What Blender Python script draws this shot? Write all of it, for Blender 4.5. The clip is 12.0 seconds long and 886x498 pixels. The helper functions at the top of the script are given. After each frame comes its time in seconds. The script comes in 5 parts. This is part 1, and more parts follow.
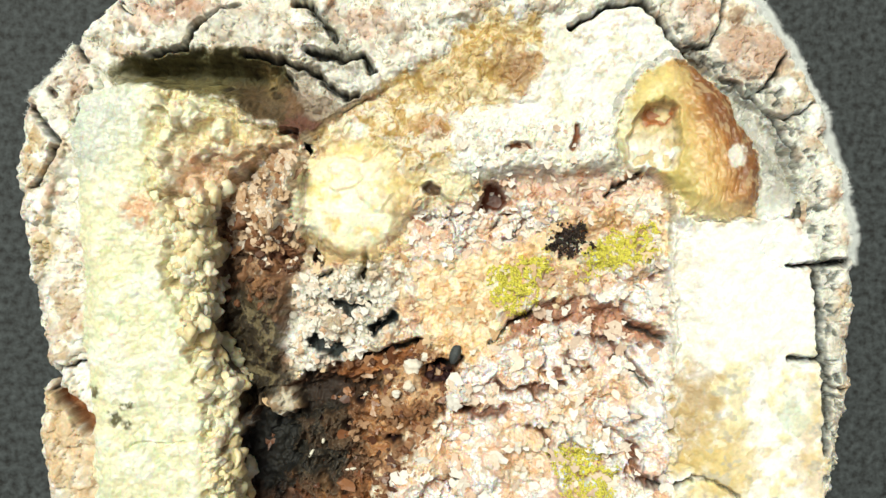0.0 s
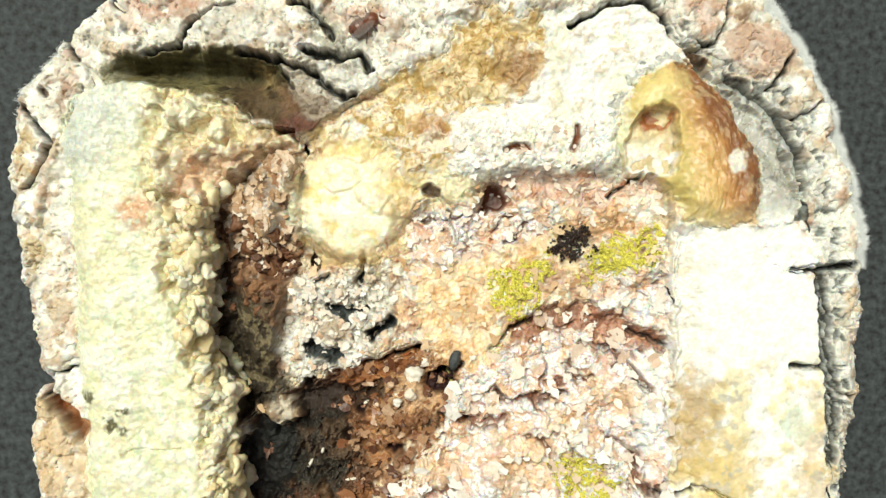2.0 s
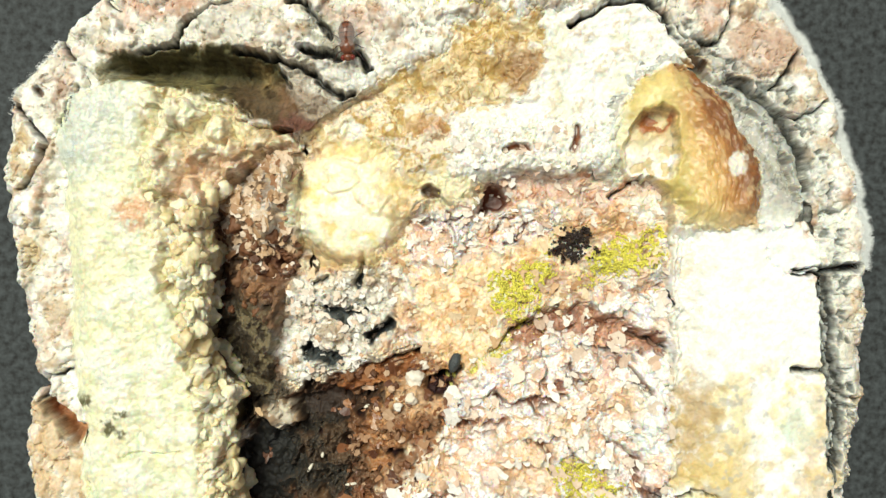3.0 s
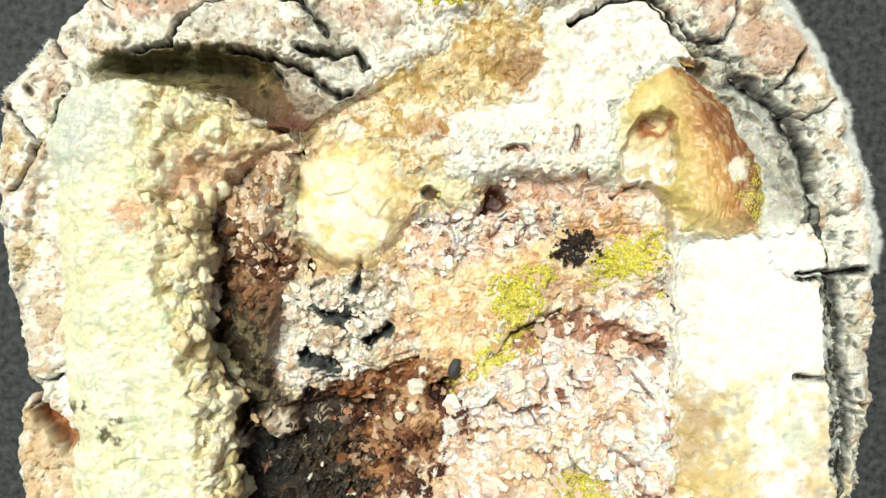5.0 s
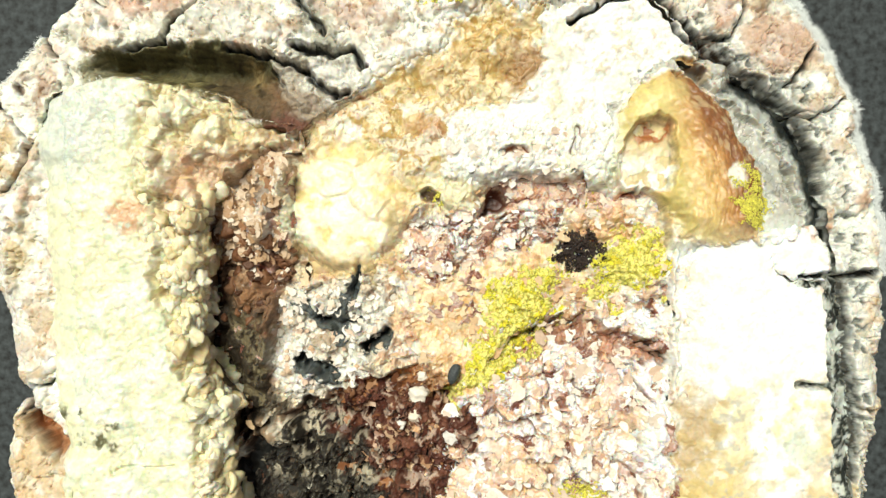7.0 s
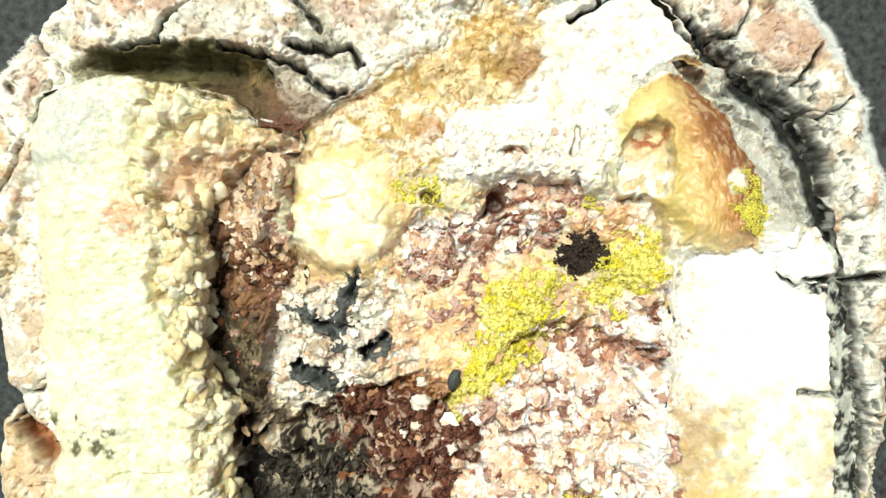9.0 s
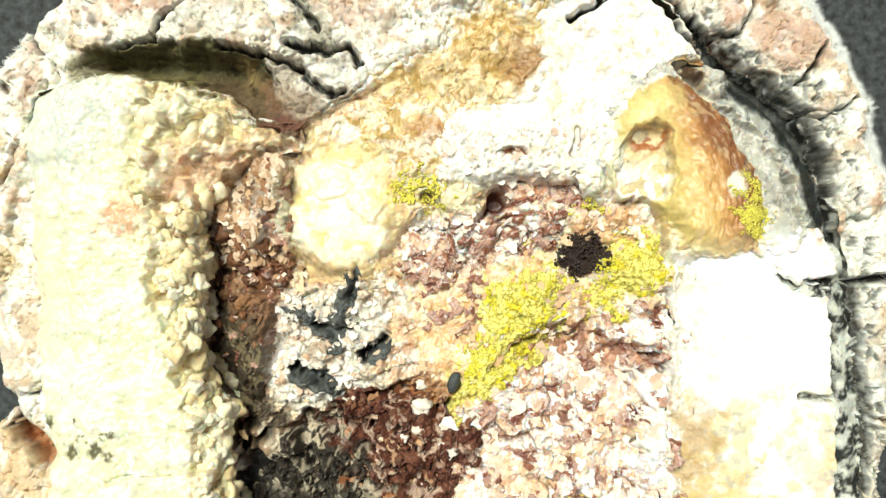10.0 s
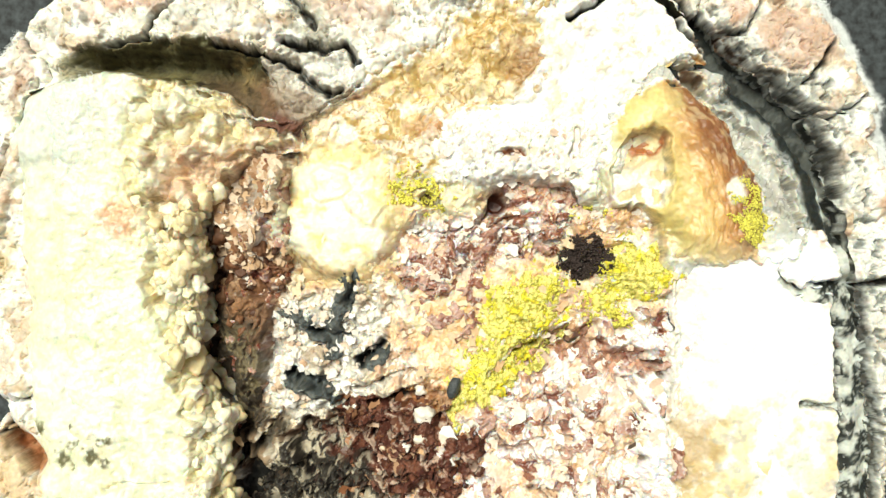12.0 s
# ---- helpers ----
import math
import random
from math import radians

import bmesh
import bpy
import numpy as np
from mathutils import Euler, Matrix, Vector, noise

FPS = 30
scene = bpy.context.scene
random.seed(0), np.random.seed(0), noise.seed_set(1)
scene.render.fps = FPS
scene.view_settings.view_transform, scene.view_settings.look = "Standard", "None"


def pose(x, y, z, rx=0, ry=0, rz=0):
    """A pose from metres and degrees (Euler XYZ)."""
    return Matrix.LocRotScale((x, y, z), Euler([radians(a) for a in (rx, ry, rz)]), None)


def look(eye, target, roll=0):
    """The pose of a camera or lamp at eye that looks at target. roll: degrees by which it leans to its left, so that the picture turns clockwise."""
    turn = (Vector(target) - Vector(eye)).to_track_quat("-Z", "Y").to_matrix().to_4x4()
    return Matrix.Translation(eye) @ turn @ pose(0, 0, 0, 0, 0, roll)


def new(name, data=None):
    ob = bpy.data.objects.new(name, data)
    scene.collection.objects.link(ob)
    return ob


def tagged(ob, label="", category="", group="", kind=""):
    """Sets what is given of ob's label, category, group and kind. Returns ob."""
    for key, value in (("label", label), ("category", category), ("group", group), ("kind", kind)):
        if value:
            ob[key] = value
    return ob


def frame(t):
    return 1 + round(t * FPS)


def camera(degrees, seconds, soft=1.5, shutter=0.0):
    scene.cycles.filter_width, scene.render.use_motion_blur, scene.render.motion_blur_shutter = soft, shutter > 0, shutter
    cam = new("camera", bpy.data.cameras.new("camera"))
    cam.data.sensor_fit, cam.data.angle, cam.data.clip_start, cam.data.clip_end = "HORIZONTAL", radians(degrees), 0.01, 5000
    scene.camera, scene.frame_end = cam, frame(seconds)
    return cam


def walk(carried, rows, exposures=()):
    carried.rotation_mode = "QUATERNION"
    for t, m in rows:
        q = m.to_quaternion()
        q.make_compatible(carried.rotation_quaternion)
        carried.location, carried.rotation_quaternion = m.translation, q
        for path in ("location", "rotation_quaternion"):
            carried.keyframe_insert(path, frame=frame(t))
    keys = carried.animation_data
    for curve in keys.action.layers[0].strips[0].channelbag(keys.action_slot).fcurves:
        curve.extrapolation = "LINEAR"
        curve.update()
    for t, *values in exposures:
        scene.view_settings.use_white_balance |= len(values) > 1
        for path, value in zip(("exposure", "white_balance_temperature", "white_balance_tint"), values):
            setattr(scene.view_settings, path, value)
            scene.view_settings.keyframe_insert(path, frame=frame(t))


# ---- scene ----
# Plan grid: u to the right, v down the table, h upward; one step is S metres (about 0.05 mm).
S = 5.2e-5
MAG = 8.16e-5 / S
FAR = 1681.5
T_END = 12.0


def at(u, v, h=0.0):
    return Vector(((u - 784) * S, (441 - v) * S, h * S))


def eye_pose(t):
    """The camera sinks slowly towards the loaf and drifts with it."""
    z = 1 + 0.0117 * t
    p = at(872 - 88 / z, 240 + 201 / z, FAR / z)
    return pose(p.x, p.y, p.z)


cam = camera(50, T_END, soft=1.5)
walk(cam, [(t, eye_pose(t)) for t in range(0, 13)],
     exposures=[(0, -0.05), (3, -0.03), (6, 0.04), (9, 0.2), (12, 0.27)])

# ---- light: a broad lamp overhead, pale room around ----
world = bpy.data.worlds.new("room")
world.use_nodes = True
world.node_tree.nodes["Background"].inputs[0].default_value = (1.0, 0.98, 0.94, 1)
world.node_tree.nodes["Background"].inputs[1].default_value = 0.21
scene.world = world
sun = new("lamp_light", bpy.data.lights.new("lamp_light", "SUN"))
sun.data.energy, sun.data.angle, sun.data.color = 4.15, radians(24), (0.985, 1.0, 0.865)
sun.matrix_world = look((-0.24, 0.36, 1.0), (0, 0, 0))


# ---- noise on arrays ----
def hashed(ix, iy, seed):
    n = (ix.astype(np.int64) * 374761393 + iy.astype(np.int64) * 668265263 + seed * 974634777) & 0xFFFFFFFF
    n = ((n ^ (n >> 13)) * 1274126177) & 0xFFFFFFFF
    n = ((n ^ (n >> 16)) * 2246822519) & 0xFFFFFFFF
    return ((n ^ (n >> 15)) & 0xFFFFFF) / float(0x1000000)


def gnoise(x, y, seed):
    ix, iy = np.floor(x), np.floor(y)
    fx, fy = x - ix, y - iy
    sx, sy = fx * fx * fx * (fx * (fx * 6 - 15) + 10), fy * fy * fy * (fy * (fy * 6 - 15) + 10)
    out = 0
    for dx, wx in ((0, 1 - sx), (1, sx)):
        for dy, wy in ((0, 1 - sy), (1, sy)):
            a = hashed(ix + dx, iy + dy, seed) * 2 * np.pi
            out = out + wx * wy * (np.cos(a) * (fx - dx) + np.sin(a) * (fy - dy))
    return out * 1.5


def fbm(x, y, size, octaves, seed):
    out, amp, total = 0, 1.0, 0
    for i in range(octaves):
        out = out + amp * gnoise(x / size, y / size, seed + 17 * i)
        total += amp
        amp, size = amp * 0.55, size * 0.5
    return out / total


def cells(x, y, size, seed):
    """Distance to the nearest and second nearest seed point, in cell sizes, and a random number per cell."""
    x, y = x / size, y / size
    ix, iy = np.floor(x), np.floor(y)
    f1, f2, who = np.full(x.shape, 9.0), np.full(x.shape, 9.0), np.zeros(x.shape)
    for dx in (-1, 0, 1):
        for dy in (-1, 0, 1):
            jx, jy = hashed(ix + dx, iy + dy, seed), hashed(ix + dx, iy + dy, seed + 5)
            d = np.hypot(ix + dx + jx - x, iy + dy + jy - y)
            near = d < f1
            f2 = np.where(near, f1, np.minimum(f2, d))
            who = np.where(near, hashed(ix + dx, iy + dy, seed + 9), who)
            f1 = np.where(near, d, f1)
    return f1, f2, who


def step(x, a, b):
    k = np.clip((x - a) / (b - a), 0, 1)
    return k * k * (3 - 2 * k)


# ---- the plan grid ----
STEP = 1.6
gu, gv = np.meshgrid(np.arange(-40, 1641, STEP), np.arange(-90, 1011, STEP))
wu = gu + 11 * fbm(gu, gv, 64, 4, 101) + 6 * fbm(gu, gv, 16, 2, 103)
wv = gv + 11 * fbm(gu, gv, 64, 4, 102) + 6 * fbm(gu, gv, 16, 2, 104)
xu = wu + 16 * fbm(gu, gv, 46, 3, 105)
xv = wv + 16 * fbm(gu, gv, 46, 3, 106)


def window(pts, margin):
    us, vs = [p[0] for p in pts], [p[1] for p in pts]
    i0, i1 = int((min(vs) - margin + 90) / STEP), int((max(vs) + margin + 90) / STEP) + 1
    j0, j1 = int((min(us) - margin + 40) / STEP), int((max(us) + margin + 40) / STEP) + 1
    return slice(max(i0, 0), max(i1, 0)), slice(max(j0, 0), max(j1, 0))


def poly(pts):
    """Signed distance to a closed outline, negative inside."""
    win = window(pts, 100)
    x, y = wu[win], wv[win]
    best, inside = np.full(x.shape, 1e9), np.zeros(x.shape, bool)
    for (x0, y0), (x1, y1) in zip(pts, pts[1:] + pts[:1]):
        ex, ey = x1 - x0, y1 - y0
        k = np.clip(((x - x0) * ex + (y - y0) * ey) / (ex * ex + ey * ey), 0, 1)
        best = np.minimum(best, (x - x0 - k * ex) ** 2 + (y - y0 - k * ey) ** 2)
        if ey:
            inside ^= ((y0 > y) != (y1 > y)) & (x < x0 + (y - y0) * ex / ey)
    out = np.full(gu.shape, 200.0)
    best = np.sqrt(best)
    out[win] = np.where(inside, -best, best)
    return out


def trail(pts, rough=1.0):
    """Distance to an open wandering line."""
    win = window(pts, 150)
    x, y = gu[win] + (wu[win] - gu[win]) * rough, gv[win] + (wv[win] - gv[win]) * rough
    best = np.full(x.shape, 1e9)
    for (x0, y0), (x1, y1) in zip(pts, pts[1:]):
        ex, ey = x1 - x0, y1 - y0
        k = np.clip(((x - x0) * ex + (y - y0) * ey) / (ex * ex + ey * ey), 0, 1)
        best = np.minimum(best, (x - x0 - k * ex) ** 2 + (y - y0 - k * ey) ** 2)
    out = np.full(gu.shape, 200.0)
    out[win] = np.sqrt(best)
    return out


def oval(u, v, ru, rv, turn=0):
    c, s = math.cos(radians(turn)), math.sin(radians(turn))
    x, y = (wu - u) * c + (wv - v) * s, (wv - v) * c - (wu - u) * s
    return (np.hypot(x / ru, y / rv) - 1) * min(ru, rv)


H = np.zeros(gu.shape)
C = np.zeros(gu.shape + (3,))


def paint(colour, mask):
    C[:] = C * (1 - mask[..., None]) + np.array(colour) * mask[..., None]


def raise_to(h, mask):
    H[:] = H * (1 - mask) + h * mask


def within(d, soft=8.0):
    return step(-d, -soft * 0.5, soft * 0.5)


def patchy(d, soft=10.0, rag=1.0):
    """Like within, with an outline broken up grain by grain."""
    return step(-(d + rag * ragged), -soft * 0.5, soft * 0.5)


# pigments
WHITE, CREAM, PALE = (0.80, 0.78, 0.70), (0.74, 0.72, 0.50), (0.60, 0.58, 0.51)
TAN, OCHRE, BROWN = (0.50, 0.33, 0.17), (0.52, 0.36, 0.13), (0.27, 0.135, 0.065)
RUST = (0.36, 0.14, 0.05)
PINK, ORANGE = (0.50, 0.28, 0.19), (0.58, 0.29, 0.09)
MOSS = (0.10, 0.09, 0.035)
BUTTER, YELLOW = (0.80, 0.64, 0.29), (0.72, 0.66, 0.11)


def terraces(size, levels, seed):
    """Curling layered flakes: height in layers, a random number for each layer, and the thin edges between them."""
    n = levels * fbm(xu, xv, size, 4, seed)
    layer = np.floor(n)
    part = n - layer
    who = hashed(layer, np.floor(2.4 * fbm(wu, wv, size * 1.7, 2, seed + 3)), seed)
    return layer + step(part, 0.45, 1.0), who, step(np.minimum(part, 1 - part), 0.13, 0.03)


# shared grain fields
lump_a, lump_b, lump_id = cells(xu, xv, 34, 201)
grain_a, grain_b, grain_id = cells(wu, wv, 15, 202)
crumb_a, crumb_b, crumb_id = cells(xu + 20 * fbm(gu, gv, 90, 3, 107), xv + 20 * fbm(gu, gv, 90, 3, 108), 54, 203)
speck_a, speck_b, speck_id = cells(xu, xv, 9, 204)
broad, mid, fine = fbm(gu, gv, 120, 4, 211), fbm(gu, gv, 40, 4, 212), fbm(gu, gv, 12, 3, 213)
crease = np.abs(fbm(xu, xv, 34, 3, 216))
thread = np.abs(fbm(wu, wv, 22, 3, 214))
thread2 = np.abs(fbm(wu, wv, 11, 2, 215))
fold_a = 1 - 2.4 * np.abs(fbm(xu, xv, 78, 2, 221))
fold_b = 1 - 2.4 * np.abs(fbm(xu, xv, 36, 2, 222))
ragged = 18 * fbm(gu, gv, 26, 3, 217) + 13 * (grain_id - 0.5) + 9 * (lump_id - 0.5)
flk_h, flk_id, flk_edge = terraces(96, 9, 301)
leaf_h, leaf_id, leaf_edge = terraces(40, 5, 302)
bubble = np.sqrt(np.clip(1 - (lump_a * 1.05) ** 2, 0, 1))
bead = np.sqrt(np.clip(1 - (grain_a * 1.05) ** 2, 0, 1))

# outline of the whole loaf
rim = poly([(300, -70), (215, 0), (150, 55), (95, 110), (60, 165), (40, 215), (28, 290), (36, 325), (52, 345), (44, 370),
            (50, 455), (68, 520), (76, 600), (92, 640), (108, 660), (112, 686), (76, 692), (78, 790), (92, 882), (130, 985),
            (1390, 985), (1465, 882), (1485, 800), (1497, 690), (1505, 560), (1510, 470), (1507, 400), (1494, 320), (1468, 240),
            (1440, 165), (1398, 90), (1334, 0), (1258, -75)])
rim = rim - 14
body = rim < 0

# ---- crust ----
knob_a, knob_b, knob_id = cells(xu, xv, 62, 205)
knob = np.sqrt(np.clip(1 - (knob_a * 1.05) ** 2, 0, 1))
H += 10 * broad + 10 * mid + 26 * knob * (0.4 + knob_id) - 16 + 6 * bubble * lump_id + 1.2 * fine - 12 * step(crease, 0.035, 0.0)
H -= 42 * (1 - np.clip(-rim / 34, 0, 1)) ** 2
paint(WHITE, np.ones(gu.shape))
paint(TAN, 0.6 * step(mid + 0.5 * (knob_id - 0.5), 0.08, 0.36))
paint(PINK, 0.5 * step(fbm(gu, gv, 55, 3, 220) + 0.2 * (grain_id - 0.5), 0.16, 0.36))
paint(BROWN, 0.5 * step(fine + mid, 0.36, 0.6))
paint((0.40, 0.37, 0.30), 0.55 * step(crease, 0.045, 0.01))
paint((0.55, 0.52, 0.44), 0.6 * step(fbm(xu, xv, 48, 4, 223), 0.1, 0.28))
paint((0.86, 0.85, 0.80), 0.8 * step(knob_a + 0.4 * mid, 0.42, 0.2) * step(knob_id, 0.3, 0.5))
for u, v, ru, rv, col, k in ((1330, 92, 66, 52, (0.50, 0.34, 0.25), 0.8), (58, 270, 28, 45, OCHRE, 0.5), (122, 160, 28, 36, BROWN, 0.6),
                             (310, 14, 80, 26, PINK, 0.7), (640, 45, 60, 26, PINK, 0.55), (1480, 560, 22, 60, TAN, 0.6),
                             (1480, 780, 24, 60, TAN, 0.6), (1235, 25, 40, 40, PINK, 0.5), (430, 45, 80, 40, PALE, 0.6),
                             (120, 560, 30, 70, TAN, 0.6), (85, 430, 30, 40, OCHRE, 0.6)):
    paint(col, k * patchy(oval(u, v, ru, rv), 20) * step(mid + lump_id, 0.0, 0.4))

paint((0.52, 0.36, 0.27), 0.75 * patchy(oval(1332, 96, 44, 34), 24, 1.4) * step(leaf_id, 0.2, 0.3))

# flap at the lower left with its rust-coloured slot
flap = poly([(70, 690), (105, 690), (165, 745), (182, 830), (190, 990), (60, 990)])
paint((0.62, 0.45, 0.26), 0.8 * within(flap) * step(mid + lump_id, -0.1, 0.7))
slot = poly([(95, 686), (118, 690), (165, 742), (160, 765), (138, 757), (108, 718)])
paint((0.24, 0.085, 0.03), within(slot))
paint((0.42, 0.22, 0.11), within(slot) * step(leaf_id, 0.6, 0.7) * 0.8)
raise_to(-62 + 10 * mid + 4 * leaf_h, within(slot, 12))

# ---- pale yellow ridge with granular flank ----
ridge = poly([(128, 215), (150, 180), (215, 152), (330, 158), (420, 185), (455, 220), (530, 232), (528, 256), (480, 276), (430, 300), (396, 330), (362, 400),
              (376, 460), (368, 540), (362, 610), (424, 690), (406, 740), (418, 800), (418, 1000), (175, 1000), (172, 800), (160, 640), (150, 500), (140, 330)])
top_edge = np.interp(gv, [150, 250, 330, 430, 560, 700, 860, 1000], [250, 250, 258, 270, 322, 350, 368, 372]) + 14 * mid + 8 * (grain_id - 0.5)
shelf = np.interp(gv, [200, 260, 300, 330, 400, 460, 540, 610, 690, 800, 1000], [520, 500, 430, 396, 362, 376, 368, 362, 424, 418, 418])
slope = np.clip((wu - top_edge) / np.maximum(shelf - top_edge, 30), 0, 1.2)
hr = 34 + 5 * broad + 6 * mid + 2 * fine + 2 * bead - 14 * step(slope, 0, 0.7) - 34 * slope
hr += step(slope, 0.02, 0.2) * (2.5 * bead * grain_id + 44 * bubble * (0.3 + lump_id) - 30 + 14 * mid + 1.2 * fine)
hr -= 30 * step(ridge, -14, 2) * step(slope, 0.3, 0.6)
hr -= 26 * (1 - np.clip((wu - np.interp(gv, [200, 500, 1000], [128, 150, 174])) / 40, 0, 1)) ** 2
raise_to(hr, within(ridge, 5))
paint(CREAM, patchy(ridge, 8, 0.4))
in_ridge = within(ridge, 6)
paint((0.79, 0.79, 0.66), in_ridge * 0.85 * step(broad + mid, -0.1, 0.3))
paint((0.52, 0.58, 0.40), in_ridge * 0.5 * step(fbm(gu, gv, 60, 3, 231), 0.12, 0.4))
paint((0.45, 0.49, 0.36), in_ridge * 0.45 * step(fbm(gu, gv, 16, 3, 232), 0.32, 0.45))
paint((0.56, 0.60, 0.56), patchy(oval(172, 232, 70, 84, 10), 90, 1.4) * in_ridge * 0.6)
flank = in_ridge * step(slope, 0.0, 0.14)
paint((0.78, 0.70, 0.44), flank * 0.7)
paint((0.82, 0.78, 0.57), flank * step(lump_id + 0.3 * mid, 0.3, 0.5) * 0.85)
paint(TAN, flank * step(slope + 0.6 * (lump_id - 0.5) + 0.4 * mid, 0.6, 0.95) * 0.7)
paint((0.48, 0.33, 0.16), flank * step(lump_b - lump_a + 0.3 * mid, 0.14, 0.03) * 0.5)
paint(PINK, flank * step(slope + 0.3 * (lump_id - 0.5), 0.3, 0.5) * 0.5 * step(420 - gv, 0, 60) * step(gv, 250, 290))
paint(BROWN, flank * step(fine + 0.6 * mid, 0.35, 0.5) * 0.45)
paint((0.64, 0.44, 0.30), flank * patchy(oval(370, 330, 60, 80), 50) * 0.6)
paint((0.36, 0.22, 0.11), flank * step(crease, 0.05, 0.02) * 0.5)
paint((0.80, 0.78, 0.62), flank * step(lump_a, 0.4, 0.15) * step(lump_id, 0.35, 0.5) * 0.7)

for u, v, r, col in ((258, 372, 26, (0.62, 0.36, 0.2)), (180, 686, 10, MOSS), (228, 710, 9, MOSS), (218, 738, 13, MOSS), (240, 748, 10, MOSS), (205, 662, 5, MOSS)):
    paint(col, 0.95 * patchy(oval(u, v, r * 1.15, r), r * 0.7, 0.45) * step(fine, -0.4, 0.0))
split = trail([(235, 785), (290, 776), (330, 778)])
H -= 9 * within(split - 2.5, 4)

# ---- hollow under the upper crust ----
hollow = poly([(196, 134), (222, 104), (270, 95), (330, 86), (420, 92), (508, 103), (506, 128), (522, 152), (560, 184), (596, 212), (550, 240), (520, 236), (478, 214), (446, 208), (412, 178), (376, 164), (330, 164), (280, 154), (228, 148)])
sink = step(-hollow, -6, 34)
floor_h = -34 - 56 * step(176 + 0.1 * (gu - 330) - gv, 6, 64) + 12 * step(gu, 440, 500) * step(gv, 108, 130) + 14 * broad + 7 * mid + 2 * leaf_h
raise_to(floor_h, sink)
hlw = patchy(hollow - 2, 14, 0.35)
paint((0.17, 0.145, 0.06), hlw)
# shade below the upper rim, painted as a darker olive band
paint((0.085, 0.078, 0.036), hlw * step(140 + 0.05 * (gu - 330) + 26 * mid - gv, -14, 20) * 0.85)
# right floor: brown colour, darkened further in place of shade
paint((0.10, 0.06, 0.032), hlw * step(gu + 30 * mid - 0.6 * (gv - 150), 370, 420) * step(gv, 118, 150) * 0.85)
paint((0.34, 0.25, 0.11), patchy(oval(474, 136, 13, 30, -22), 18, 0.4) * 0.8)
paint((0.19, 0.105, 0.055), patchy(oval(522, 187, 44, 13, 42), 18, 0.5) * 0.8)
paint((0.15, 0.065, 0.045), patchy(oval(548, 226, 40, 20, 6), 14) * 0.9)
paint((0.32, 0.30, 0.20), patchy(oval(206, 132, 26, 18, -30), 24, 0.6) * 0.8)
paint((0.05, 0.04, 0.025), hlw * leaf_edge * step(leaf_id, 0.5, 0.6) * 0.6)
for u, v, r in ((478, 146, 6), (484, 160, 7), (440, 122, 5), (394, 150, 8)):
    paint((0.05, 0.035, 0.02), 0.85 * within(oval(u, v, r, r), 5))
    H -= 10 * within(oval(u, v, r, r), 6)

# grey broken crust beside the hollow
grey = poly([(500, 106), (560, 98), (655, 112), (662, 135), (640, 172), (600, 204), (562, 205), (520, 160)])
gk = patchy(grey, 14, 0.6)
raise_to(-16 + 16 * bubble * (0.4 + lump_id) + 8 * mid + 5 * leaf_h, within(grey, 14))
paint((0.62, 0.60, 0.53), gk * 0.85)
paint((0.40, 0.35, 0.28), gk * step(leaf_id, 0.55, 0.6) * 0.8)
paint((0.22, 0.20, 0.16), gk * leaf_edge * 0.7)
paint((0.78, 0.77, 0.73), gk * patchy(oval(615, 135, 36, 22, 20), 20) * 0.8)
paint((0.34, 0.26, 0.19), patchy(oval(556, 180, 44, 20, 40), 20) * 0.8)
sooty_crust = patchy(oval(590, 72, 26, 56, -32), 26, 1.0)
paint((0.30, 0.28, 0.21), sooty_crust * step(leaf_id, 0.3, 0.4) * 0.75)

# ---- middle floor ----
middle = poly([(545, 240), (640, 170), (700, 140), (1000, 190), (1195, 280), (1195, 400), (1195, 560), (1200, 800), (1190, 1000), (434, 1000), (404, 760), (414, 690), (352, 610), (358, 540), (366, 460), (352, 400), (396, 330), (430, 300), (480, 276)])
mid_mask = within(middle, 8)
base = 26 * step(gu, 1060, 1190) * step(gv, 400, 470) - 46 - 44 * np.exp(-(((gu - 470) / 110) ** 2 + ((gv - 720) / 260) ** 2)) - 10 * step(gv, 250, 500)
hm = base + 12 * broad + 10 * mid + 7 * bubble * (0.3 + lump_id) + 4.5 * flk_h + 3 * leaf_h + 1 * fine + 6 * fold_b - 8 * step(crease, 0.05, 0)
raise_to(hm, mid_mask)
paint((0.76, 0.60, 0.40), mid_mask)
paint((0.80, 0.72, 0.56), mid_mask * step(flk_id, 0.55, 0.62) * 0.8)
paint((0.48, 0.30, 0.16), mid_mask * leaf_edge * step(leaf_id, 0.4, 0.5) * 0.55)
paint(PINK, mid_mask * 0.6 * step(leaf_id + 0.5 * mid, 0.75, 0.85))
paint(WHITE, mid_mask * 0.8 * step(fbm(gu, gv, 50, 4, 218) + 0.4 * (grain_id - 0.5), 0.12, 0.3))
paint(BROWN, mid_mask * 0.7 * step(fine + mid, 0.2, 0.5))

